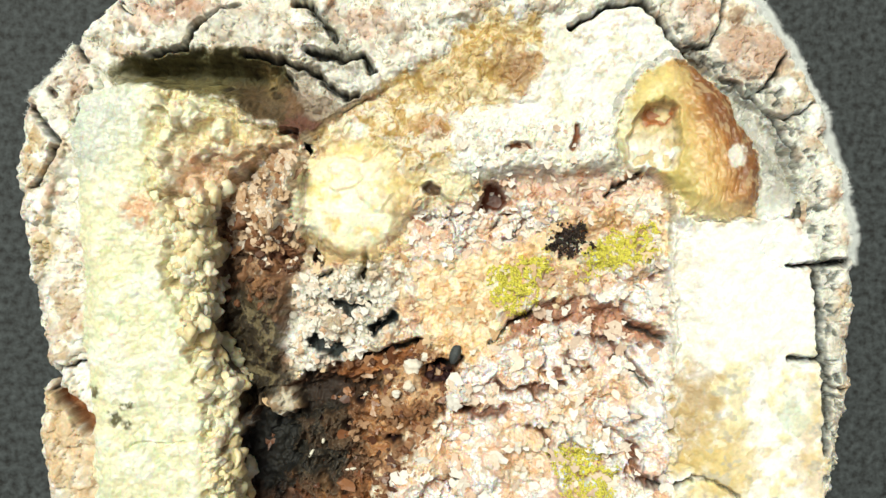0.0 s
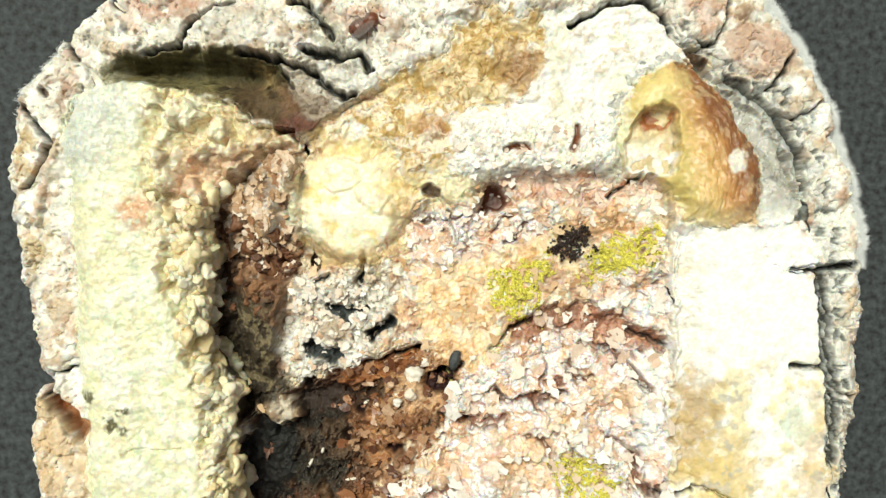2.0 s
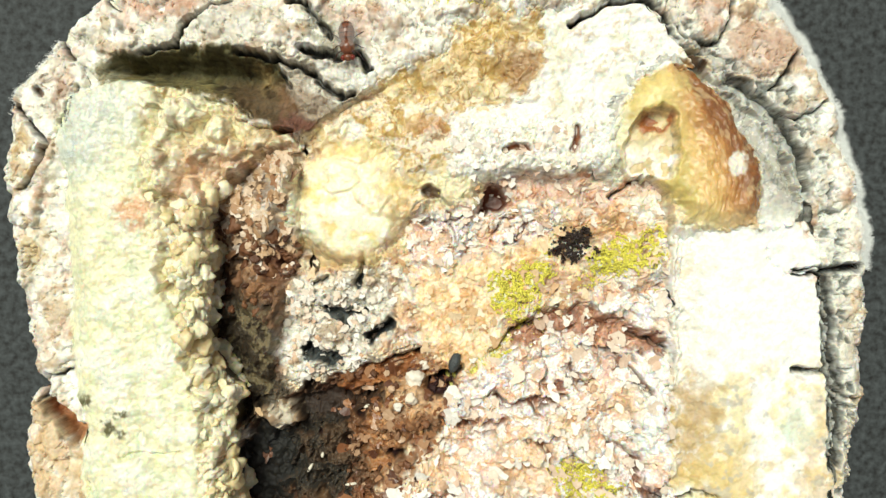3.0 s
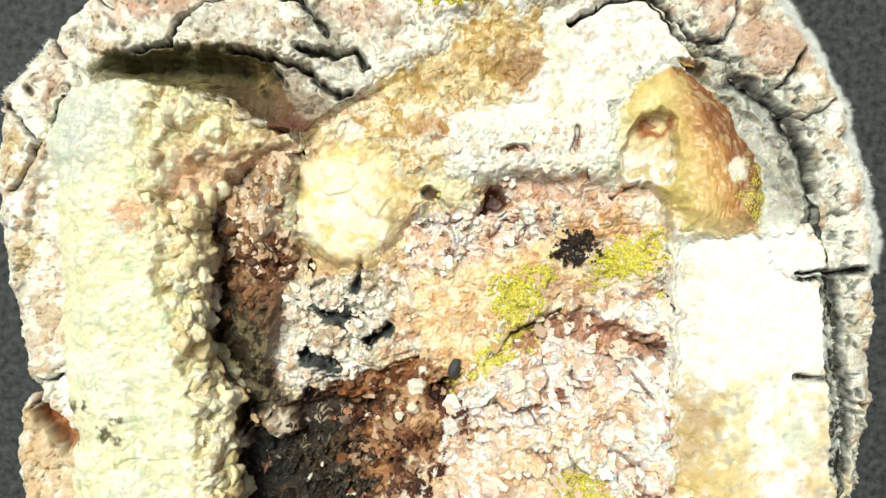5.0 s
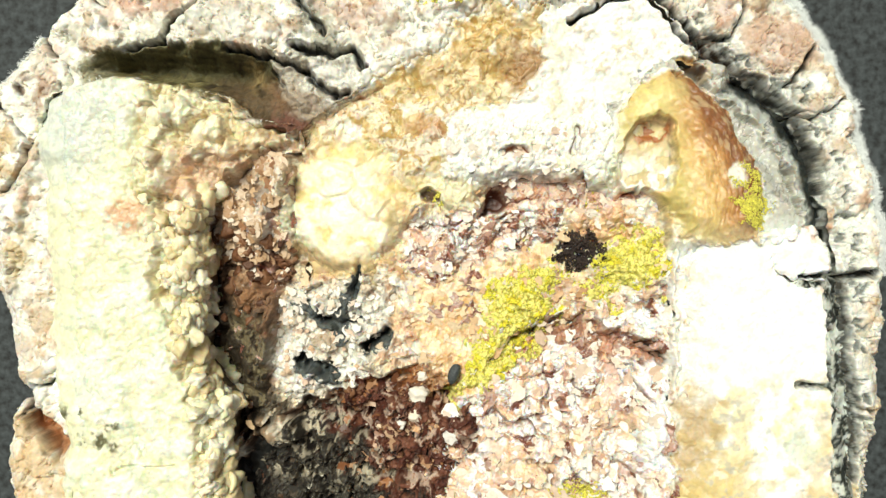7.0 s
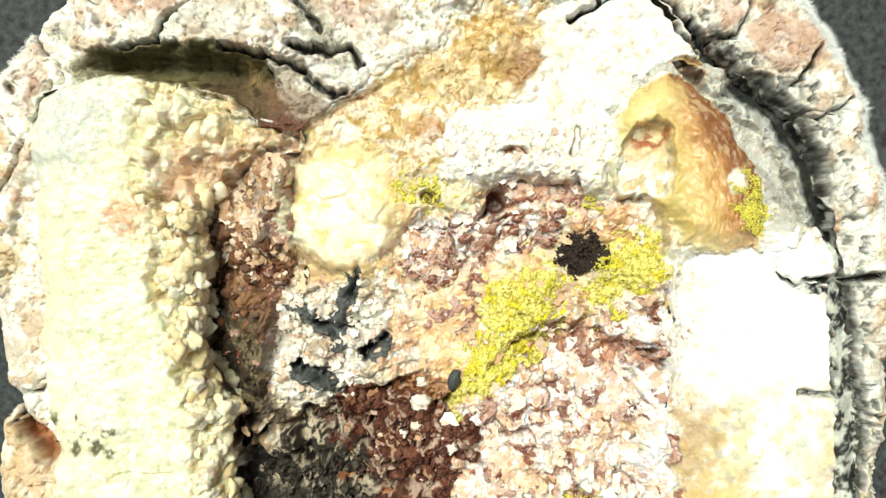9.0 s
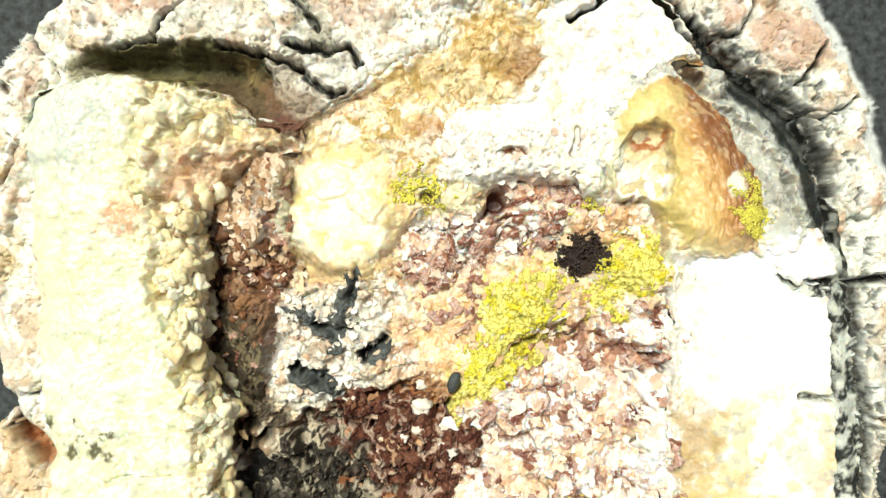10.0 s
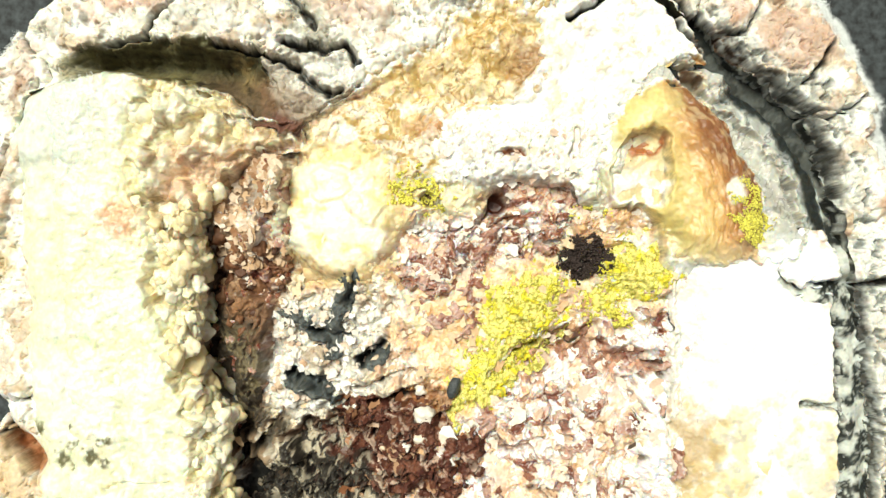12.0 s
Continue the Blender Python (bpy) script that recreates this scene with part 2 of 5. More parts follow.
# brown crumb below the flank
scree = poly([(440, 285), (520, 262), (535, 330), (530, 430), (500, 500), (488, 600), (470, 700), (404, 760), (414, 690), (352, 610), (358, 540), (366, 460), (352, 400), (396, 330)])
sc = patchy(scree, 12, 0.7)
away = np.clip((wu - shelf) / 110, 0, 1)
raise_to(-150 + 92 * away + 84 * step(450 - gv, 0, 150) + 26 * knob * (0.2 + knob_id) + 7 * flk_h + 4 * leaf_h + 6 * mid, within(scree, 10))
paint((0.36, 0.19, 0.09), sc)
paint((0.46, 0.28, 0.15), sc * step(flk_id, 0.4, 0.46) * 0.85)
paint((0.64, 0.50, 0.36), sc * step(leaf_id, 0.62, 0.66) * step(500 - gv, 0, 90) * 0.85)
paint((0.15, 0.07, 0.035), sc * np.maximum(flk_edge, 0.6 * leaf_edge) * 0.75)
paint((0.62, 0.35, 0.20), sc * step(leaf_id, 0.2, 0.1) * step(gv, 470, 520) * 0.6)
paint((0.60, 0.42, 0.26), sc * step(flk_id + 0.5 * mid, 0.3, 0.45) * step(430 - gv, 0, 110) * 0.8)
paint((0.80, 0.74, 0.66), patchy(oval(495, 355, 18, 56, 8), 22, 1.4) * 0.8)
paint((0.10, 0.055, 0.035), sc * step(lump_id, 0.3, 0.15) * 0.7)
paint((0.74, 0.68, 0.60), sc * step(fbm(gu, gv, 34, 4, 234) + 0.3 * (grain_id - 0.5), 0.14, 0.3) * step(520 - gv, 0, 60) * 0.85)
paint((0.14, 0.05, 0.03), sc * patchy(oval(485, 462, 24, 48, 10), 16) * 0.9)
H -= 30 * sc * patchy(oval(485, 462, 22, 44, 10), 16)
# decayed brown crumb, darkened downward to paint in the ridge's shade
paint((0.13, 0.062, 0.032), sc * step(gv + 40 * mid, 455, 540) * (0.45 + 0.35 * step(leaf_id, 0.7, 0.5)))
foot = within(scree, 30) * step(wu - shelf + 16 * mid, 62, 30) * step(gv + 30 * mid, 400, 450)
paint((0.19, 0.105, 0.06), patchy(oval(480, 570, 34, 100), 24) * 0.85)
# ridge shade painted near black along the foot
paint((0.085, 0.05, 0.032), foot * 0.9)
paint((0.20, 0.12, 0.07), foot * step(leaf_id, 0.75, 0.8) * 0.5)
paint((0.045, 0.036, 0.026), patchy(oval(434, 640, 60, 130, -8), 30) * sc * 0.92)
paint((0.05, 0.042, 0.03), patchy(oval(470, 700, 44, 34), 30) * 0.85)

# white-and-pink crumb with threads of mould
crumb = np.minimum(poly([(720, 380), (800, 365), (990, 350), (985, 395), (900, 430), (850, 450), (760, 470), (710, 440)]),
                   poly([(1060, 480), (1190, 470), (1205, 1000), (640, 1000), (700, 860), (780, 760), (800, 680), (870, 610), (960, 560), (1050, 540)]))
cm = patchy(crumb, 20)
plateau = np.sqrt(np.clip(1.1 - (crumb_a * 1.15) ** 2, 0, 1))
raise_to(base + 14 * broad + 20 * plateau * (0.2 + crumb_id) + 5.5 * flk_h + 3.5 * leaf_h - 8 + 5 * mid + 0.8 * fine, cm)
paint((0.80, 0.73, 0.66), cm)
paint((0.88, 0.87, 0.84), cm * step(flk_id + 0.3 * broad + 0.3 * (plateau - 0.6), 0.36, 0.44) * 0.95)
paint((0.76, 0.47, 0.29), cm * step(leaf_id + 0.5 * mid - 0.4 * (plateau - 0.6), 0.74, 0.84) * 0.85)
paint((0.64, 0.40, 0.33), cm * step(flk_id + 0.4 * mid, 0.2, 0.1) * 0.7)
paint((0.58, 0.37, 0.27), cm * leaf_edge * step(leaf_id, 0.3, 0.4) * 0.6)
paint((0.40, 0.19, 0.11), cm * flk_edge * step(flk_id + 0.5 * mid, 0.35, 0.45) * 0.75)
H -= 7 * cm * flk_edge * step(flk_id + 0.5 * mid, 0.35, 0.45)
paint((0.46, 0.34, 0.29), cm * step(thread, 0.03, 0.008) * 0.6)
rift = cm * step(crumb_b - crumb_a + 0.25 * mid, 0.11, 0.02) * step(crumb_id + 0.3 * broad, 0.7, 0.5)
H -= 18 * rift
paint((0.22, 0.08, 0.045), rift * 0.85)
paint((0.86, 0.85, 0.82), cm * patchy(oval(1170, 680, 44, 120), 60, 1.6) * 0.8)

gully = poly([(872, 618), (905, 575), (960, 545), (1060, 528), (1140, 566), (1198, 606), (1190, 624), (1110, 602), (1040, 582), (965, 582), (905, 610)])
gm = patchy(gully, 10, 0.7)
paint((0.30, 0.13, 0.07), gm * 0.9)
paint(PINK, gm * step(grain_id, 0.6, 0.75) * 0.8)
H -= 22 * gm
for u, v, ru, rv, turn in ((930, 810, 60, 50, 20), (1010, 740, 40, 30, -20), (1090, 690, 40, 26, 10), (760, 820, 50, 40, 0)):
    paint((0.76, 0.52, 0.32), cm * patchy(oval(u, v, ru, rv, turn), 30, 1.5) * 0.7)
for line, w in (([(960, 770), (975, 790), (985, 812)], 6), ([(820, 735), (850, 745), (900, 742)], 6), ([(1120, 640), (1135, 665), (1160, 690)], 4), ([(1130, 800), (1136, 840), (1160, 868)], 7),
                ([(930, 690), (960, 700), (1000, 690)], 6), ([(880, 690), (900, 705), (925, 695)], 5), ([(1040, 600), (1080, 605), (1100, 625)], 5), ([(1010, 640), (1030, 660), (1060, 655)], 5)):
    d = trail(line, 1.4)
    paint((0.20, 0.08, 0.045), within(d - w, 6) * 0.9)
    H -= 24 * within(d - w, 8)

# grey-white mouldy patch
ash = poly([(514, 505), (560, 484), (650, 455), (690, 500), (690, 580), (640, 640), (570, 660), (516, 690), (498, 620)])
am = patchy(ash, 24)
paint((0.52, 0.50, 0.43), am * 0.9)
paint((0.78, 0.78, 0.74), patchy(oval(535, 610, 50, 40), 24) * 0.9)
paint((0.50, 0.42, 0.32), am * step(flk_id, 0.6, 0.66) * 0.75)
paint((0.42, 0.40, 0.34), am * leaf_edge * 0.6)
paint((0.20, 0.18, 0.14), am * flk_edge * step(flk_id, 0.3, 0.4) * 0.7)
paint((0.78, 0.76, 0.70), am * step(leaf_id + 0.4 * mid, 0.76, 0.84) * 0.8)
paint((0.40, 0.29, 0.20), am * patchy(oval(590, 580, 24, 34), 24, 1.2) * 0.6)
paint((0.84, 0.80, 0.74), patchy(oval(620, 622, 18, 12), 10, 0.6) * 0.9)
# more of the ridge's shade, painted near black beside the shelf
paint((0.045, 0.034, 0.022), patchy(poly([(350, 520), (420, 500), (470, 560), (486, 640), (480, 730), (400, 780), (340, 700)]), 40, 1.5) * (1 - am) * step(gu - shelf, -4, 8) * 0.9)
paint((0.20, 0.16, 0.09), sc * step(leaf_id, 0.86, 0.9) * step(gv, 520, 560) * 0.8)
H += am * (12 * bubble * (0.2 + lump_id) + 4 * leaf_h - 8)

for line, w in (([(648, 450), (642, 475), (634, 500)], 5), ([(582, 532), (608, 548), (642, 540)], 6), ([(604, 548), (618, 566)], 7), ([(658, 588), (674, 574), (690, 566)], 12), ([(545, 612), (566, 620), (592, 630)], 12), ([(556, 492), (578, 488)], 2.5)):
    d = trail(line, 1.2)
    paint((0.05, 0.056, 0.056), within(d - w, 5))
    raise_to(-110, within(d - w * 0.8, 5))

# orange bare patch
bare = poly([(750, 470), (860, 450), (960, 420), (990, 400), (960, 470), (880, 560), (900, 590), (850, 640), (780, 640), (745, 560)])
bm_ = patchy(bare, 30)
paint((0.80, 0.56, 0.31), bm_ * 0.85)
paint((0.84, 0.72, 0.50), bm_ * step(flk_id, 0.5, 0.58) * 0.7)
paint((0.62, 0.36, 0.16), bm_ * leaf_edge * step(leaf_id, 0.5, 0.6) * 0.6)
paint(ORANGE, bm_ * 0.6 * step(mid, 0.0, 0.25))
paint((0.84, 0.74, 0.54), bm_ * 0.8 * step(fbm(gu, gv, 36, 3, 219), 0.1, 0.3))
raise_to(-58 + 9 * mid + 5 * fine + 4 * bead, bm_ * 0.75)

# red-brown ledge and its pit
ledge = poly([(852, 372), (870, 318), (925, 296), (1050, 300), (1190, 272), (1196, 335), (1110, 350), (1040, 375), (1000, 350), (930, 352)])
lm = patchy(ledge, 10, 0.6)
raise_to(-58 + 8 * mid + 8 * bubble * lump_id + 5 * flk_h + 3 * leaf_h - 8 * step(crease, 0.07, 0), lm)
paint((0.50, 0.25, 0.14), lm * 0.9)
paint((0.62, 0.38, 0.27), lm * step(flk_id + mid, 0.4, 0.5) * 0.8)
paint((0.26, 0.10, 0.055), lm * flk_edge * 0.7)
paint((0.74, 0.60, 0.50), lm * step(leaf_id, 0.7, 0.75) * 0.7)
paint((0.72, 0.62, 0.55), lm * step(thread, 0.05, 0.015) * 0.6)
orange_step = poly([(1030, 375), (1120, 345), (1195, 330), (1195, 390), (1100, 410), (1000, 400)])
paint((0.70, 0.44, 0.24), patchy(orange_step, 16) * 0.8)
paint(WHITE, patchy(oval(1150, 365, 40, 24), 16) * 0.9)
pit = poly([(846, 374), (862, 330), (880, 325), (905, 352), (888, 366)])
paint((0.14, 0.05, 0.03), within(pit, 6))
raise_to(-112, within(pit, 8))

# deep red cavity
cavity = poly([(500, 690), (560, 660), (640, 640), (720, 625), (800, 640), (810, 665), (780, 700), (790, 740), (700, 780), (660, 850), (620, 1000), (408, 1000), (404, 800), (436, 740)])
vm = patchy(cavity, 14, 0.7)
depth = -112 - 34 * step(590 - gu, 0, 120) + 26 * mid + 34 * knob * (knob_id + 0.1) + 8 * flk_h + 5 * leaf_h + 8 * fold_b - 16 * step(crease, 0.09, 0)
depth += 40 * step(gu, 590, 720)
raise_to(np.minimum(H, depth), vm)
paint((0.13, 0.045, 0.02), vm)
# lit right side of the floor painted as lighter rust
paint((0.42, 0.185, 0.065), vm * step(gu + 60 * mid, 590, 670))
paint((0.58, 0.36, 0.19), vm * step(gu + 50 * mid, 630, 700) * step(leaf_id, 0.55, 0.62) * 0.85)
paint((0.16, 0.055, 0.025), vm * flk_edge * 0.8)
paint(ORANGE, vm * 0.4 * step(knob_id + mid, 0.6, 0.9))
paint((0.05, 0.025, 0.015), vm * step(knob_id + 0.6 * mid, 0.32, 0.2) * 0.8)
paint((0.17, 0.085, 0.05), vm * step(mid, 0.0, 0.2) * 0.8)
paint((0.5, 0.36, 0.24), vm * leaf_edge * step(leaf_id, 0.6, 0.7) * step(gu, 540, 620) * 0.6)
# black rot on the left, painted darker still for the shade in there
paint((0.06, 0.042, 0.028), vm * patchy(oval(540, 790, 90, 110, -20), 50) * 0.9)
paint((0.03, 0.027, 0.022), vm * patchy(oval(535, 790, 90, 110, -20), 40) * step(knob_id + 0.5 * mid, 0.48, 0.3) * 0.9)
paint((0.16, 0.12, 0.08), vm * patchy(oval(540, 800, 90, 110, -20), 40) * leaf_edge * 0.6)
# deepest corner: shade cast by the ridge, painted almost black
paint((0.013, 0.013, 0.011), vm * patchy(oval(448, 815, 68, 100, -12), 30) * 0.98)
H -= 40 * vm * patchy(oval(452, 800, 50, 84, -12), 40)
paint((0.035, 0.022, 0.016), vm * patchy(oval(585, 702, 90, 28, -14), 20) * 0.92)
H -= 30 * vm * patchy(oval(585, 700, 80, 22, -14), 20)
roof = patchy(poly([(585, 672), (620, 645), (700, 626), (735, 622), (720, 650), (660, 668), (610, 690)]), 10, 0.5)
paint((0.36, 0.14, 0.045), roof * 0.9)
raise_to(-66 + 8 * mid + 5 * flk_h + 3 * leaf_h, roof)
paint((0.20, 0.075, 0.03), roof * np.maximum(flk_edge, step(leaf_id, 0.6, 0.7)) * 0.7)
paint((0.62, 0.45, 0.30), patchy(oval(740, 690, 40, 30), 30, 1.6) * vm * 0.5)
paint((0.24, 0.11, 0.05), patchy(poly([(690, 730), (800, 690), (800, 730), (730, 800), (680, 900), (620, 960), (640, 800)]), 20, 1.4) * step(lump_id + mid, 0.25, 0.45) * 0.85)
for u, v, ru, rv in ((685, 786, 20, 9), (606, 772, 6, 11), (634, 722, 8, 6), (560, 760, 6, 6), (775, 668, 30, 20)):
    paint((0.03, 0.012, 0.008), within(oval(u, v, ru, rv), 5))
    H -= 34 * within(oval(u, v, ru, rv), 7)

knoll = patchy(oval(484, 728, 36, 24, -20), 16)
raise_to(-92 + 26 * bubble * (0.3 + lump_id) + 10 * bead, knoll)
paint((0.34, 0.24, 0.15), knoll * 0.9)
paint((0.62, 0.56, 0.45), knoll * step(grain_id + mid, 0.35, 0.6) * 0.8)

# ---- ochre band and the butter-coloured dome ----
band = poly([(545, 262), (600, 205), (680, 150), (790, 92), (800, 50), (850, 25), (965, 28), (968, 110), (930, 175), (815, 195), (800, 235), (850, 300), (840, 350), (770, 350), (720, 380), (700, 270), (620, 262)])
bdm = patchy(band, 14, 0.9)
layer_lines = np.sin((gv + 0.45 * gu + 46 * broad + 26 * mid) / 9.0)
hb = -16 + 2.5 * flk_h + 14 * broad + 10 * mid + 0.5 * fine + 1.6 * layer_lines * step(broad + 0.4, 0, 0.5) + 9 * fold_a - 5 * step(crease, 0.04, 0.0)
raise_to(hb, within(band, 34))
paint(OCHRE, bdm)
paint((0.70, 0.54, 0.28), bdm * step(mid, -0.05, 0.2) * 0.8)
paint(TAN, bdm * step(broad + fine * 0.6, 0.1, 0.4) * 0.6)
paint((0.78, 0.66, 0.42), bdm * step(flk_id, 0.62, 0.68) * 0.75)
paint((0.42, 0.25, 0.10), bdm * flk_edge * 0.5)
paint((0.80, 0.74, 0.62), bdm * step(leaf_id, 0.84, 0.88) * step(gv, 150, 190) * 0.8)
paint((0.36, 0.20, 0.08), bdm * step(crease, 0.05, 0.01) * 0.7)
paint(BROWN, patchy(oval(922, 118, 40, 46), 40) * bdm * 0.7)
paint(RUST, patchy(oval(770, 220, 36, 22), 24) * bdm * 0.5)
paint(WHITE, bdm * step(lump_a, 0.36, 0.12) * step(lump_id, 0.72, 0.8) * 0.8)
paint(WHITE, patchy(oval(630, 235, 22, 14), 12))
paint((0.72, 0.66, 0.45), patchy(oval(800, 320, 46, 34), 30) * 0.8)
dome = oval(622, 352, 102, 106) + 24 * fbm(gu, gv, 70, 4, 241)
dm = within(dome + 4, 56)
bulge = np.sqrt(np.clip(1 - (np.hypot(gu - 622, gv - 350) / 116) ** 2, 0, 1))
flakes_a, flakes_b, flakes_id = cells(gu + 34 * broad + 14 * mid, gv + 34 * fbm(gu, gv, 100, 3, 242), 58, 240)
raise_to(-38 + 24 * bulge + 7 * step(flakes_b - flakes_a, 0.0, 0.3) * flakes_id + 8 * broad + 3 * mid + 1 * fine, dm)
paint(BUTTER, patchy(dome + 6, 56, 2.6))
paint((0.86, 0.84, 0.68), patchy(oval(614, 360, 92, 90), 70, 1.8) * step(broad + mid, -0.4, 0.0) * 0.95)
paint((0.70, 0.52, 0.24), dm * (0.45 * step(flakes_id, 0.55, 0.65) * step(mid, -0.2, 0.1)))
paint((0.60, 0.42, 0.18), dm * step(gu + 30 * mid, 680, 720) * 0.7)
drip = poly([(535, 420), (620, 440), (700, 430), (690, 460), (610, 470), (560, 470)])
paint((0.66, 0.48, 0.24), patchy(drip, 14) * 0.8)

# ---- white top plate ----
plate_top = poly([(965, 25), (1060, 10), (1140, 5), (1190, 62), (1260, 142), (1200, 120), (1140, 140), (1100, 200), (1100, 300), (1000, 300), (925, 296), (870, 318), (800, 300), (800, 200), (930, 178), (968, 110)])
pm = patchy(plate_top, 14, 0.9)
raise_to(-6 + 8 * broad + 9 * mid + 5 * fine + (10 * bead + 8 * bubble) * step(gv, 170, 240) - 10 * step(thread, 0.05, 0.0) * step(gv, 190, 230), within(plate_top, 44))
paint((0.82, 0.81, 0.76), pm)
paint((0.55, 0.48, 0.34), pm * 0.7 * step(thread2, 0.06, 0.015) * step(gv + 40 * mid, 150, 230))
paint((0.50, 0.40, 0.27), pm * 0.6 * step(fine + mid, 0.25, 0.45))
paint(CREAM, pm * 0.4 * step(fbm(gu, gv, 60, 3, 251), 0.1, 0.35))
for tear in ([(1022, 225), (1024, 240), (1014, 262)], [(900, 262), (915, 256), (935, 262)]):
    d = trail(tear, 0.5)
    paint((0.25, 0.1, 0.05), within(d - 5, 4))
    H -= 22 * within(d - 5, 5)

# ---- curled lobe ----
lobe = poly([(1092, 250), (1104, 180), (1140, 130), (1190, 108), (1240, 120), (1290, 175), (1330, 240), (1348, 300), (1340, 372), (1290, 392), (1215, 378), (1195, 340), (1170, 300), (1120, 300)])
lbm = step(-(lobe + 0.4 * ragged), -4.5 - 16 * step(gv, 320, 370), 4.5 + 10 * step(gv, 320, 370))
hollow_lobe = poly([(1130, 195), (1165, 182), (1196, 200), (1200, 250), (1192, 300), (1110, 300), (1112, 240)])
edge_in = np.clip(-lobe / 46, 0, 1)
folds = np.sin((lobe + 16 * broad) / 6.5 + gv / 60) * step(gu, 1170, 1220)
raise_to(-26 + 44 * np.sqrt(np.clip(1 - (1 - edge_in) ** 2, 0, 1)) + 1.6 * folds + 2.5 * mid + 8 * broad, lbm)
curl = trail([(1150, 124), (1200, 116), (1250, 150), (1300, 215), (1332, 290), (1338, 345)], 0.4)
paint((0.60, 0.48, 0.18), lbm)
paint((0.66, 0.42, 0.16), lbm * step(gu - 0.35 * gv + 24 * broad, 1100, 1170))
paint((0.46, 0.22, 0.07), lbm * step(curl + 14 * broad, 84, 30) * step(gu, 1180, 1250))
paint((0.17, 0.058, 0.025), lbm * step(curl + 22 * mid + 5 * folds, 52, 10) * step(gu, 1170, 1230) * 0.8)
paint((0.72, 0.60, 0.26), lbm * patchy(oval(1160, 158, 46, 24, -30), 30, 0.6) * 0.8)
paint((0.74, 0.52, 0.24), lbm * within(oval(1232, 300, 10, 62, -8), 14) * 0.7)
fibre = fbm(curl * 1.0 + 30 * broad, gv * 0.22 + 0.12 * gu, 9, 3, 272)
paint((0.34, 0.15, 0.05), lbm * step(fibre, 0.08, 0.3) * step(curl, 90, 40) * step(gu, 1190, 1240) * 0.6)
paint((0.78, 0.62, 0.36), lbm * step(fibre, -0.1, -0.32) * step(gu, 1180, 1230) * 0.4)
raise_to(H - 2 * step(fibre, 0.0, 0.3), lbm * step(gu, 1190, 1240))
paint((0.70, 0.60, 0.36), lbm * step(gv + 20 * mid, 340, 390) * 0.6)
# wet highlight on the curl, painted as a white spot
paint(WHITE, patchy(oval(1300, 282, 15, 17, -20), 10, 0.5) * 0.9)
paint((0.78, 0.76, 0.60), patchy(oval(1098, 230, 20, 70, 8), 26) * 0.8)
hlm = within(hollow_lobe, 10)
raise_to(-20 + 4 * bead * grain_id + 7 * mid, hlm)
paint((0.64, 0.52, 0.30), hlm)
paint(WHITE, hlm * step(gv, 225, 270) * step(grain_id, 0.3, 0.5))
paint(RUST, within(oval(1166, 205, 30, 17), 8) * step(grain_id, 0.2, 0.35))
H -= 10 * patchy(oval(1166, 203, 26, 13), 8, 0.4)
collar = poly([(1240, 120), (1262, 142), (1345, 190), (1395, 270), (1412, 340), (1395, 380), (1340, 385), (1350, 300), (1330, 240), (1290, 175)])
paint((0.60, 0.61, 0.56), within(collar, 10) * 0.85)
paint((0.74, 0.74, 0.70), within(collar, 10) * step(crease, 0.05, 0.01) * 0.8)
raise_to(-14 - 26 * step(gu - 0.9 * gv, 1090, 1130) + 6 * mid, within(collar, 10))

# ---- white plate on the side of the loaf ----
plate = poly([(1195, 395), (1340, 388), (1400, 375), (1425, 395), (1440, 468), (1450, 560), (1458, 700), (1462, 1000), (1190, 1000), (1200, 800), (1198, 560)])
plm = patchy(plate, 18, 1.5)
raise_to(-4 - 30 * step(1290 - gu + 30 * broad, 0, 110) + 9 * broad + 5 * mid + 1.5 * fine + 2.5 * leaf_h * step(1280 - gu, 0, 60), within(plate, 30))
paint((0.86, 0.85, 0.80), plm)
paint((0.72, 0.58, 0.40), plm * leaf_edge * step(1290 - gu + 40 * mid, 0, 80) * 0.5)
paint((0.60, 0.54, 0.44), plm * step(1262 - gu + 60 * mid, 0, 40) * step(leaf_id, 0.85, 0.9) * 0.5)
low = plm * step(gv + 40 * mid, 590, 680)
paint((0.74, 0.63, 0.34), low * 0.75 * step(broad + mid, -0.12, 0.22))
paint((0.46, 0.31, 0.13), low * patchy(oval(1232, 735, 36, 80), 40, 1.6) * 0.8)
paint((0.66, 0.50, 0.20), low * patchy(oval(1285, 825, 66, 56), 50, 1.6) * 0.75)
paint((0.62, 0.45, 0.24), low * patchy(oval(1440, 800, 30, 90), 40, 1.6) * 0.6)
paint((0.48, 0.45, 0.38), low * 0.7 * step(fbm(gu, gv, 22, 3, 261) + 0.6 * broad, 0.2, 0.4))
paint((0.60, 0.66, 0.52), low * patchy(oval(1405, 735, 28, 34), 30) * 0.6)
paint((0.55, 0.40, 0.24), plm * 0.35 * step(fbm(gu, gv, 30, 4, 262) - 0.002 * np.abs(gu - 1195), 0.15, 0.4))

# cobweb mould along the inner side of the outer crust
seam = trail([(1205, 60), (1262, 112), (1330, 160), (1385, 205), (1420, 270), (1436, 340), (1452, 420), (1462, 480), (1474, 640), (1482, 1000)])
cobweb = step(seam + 40 * mid, 30, 8) * step(poly([(1186, 40), (1250, 120), (1345, 190), (1395, 270), (1412, 340), (1440, 470), (1455, 632), (1464, 1000), (1600, 1000), (1600, -60)]), 4, -6)
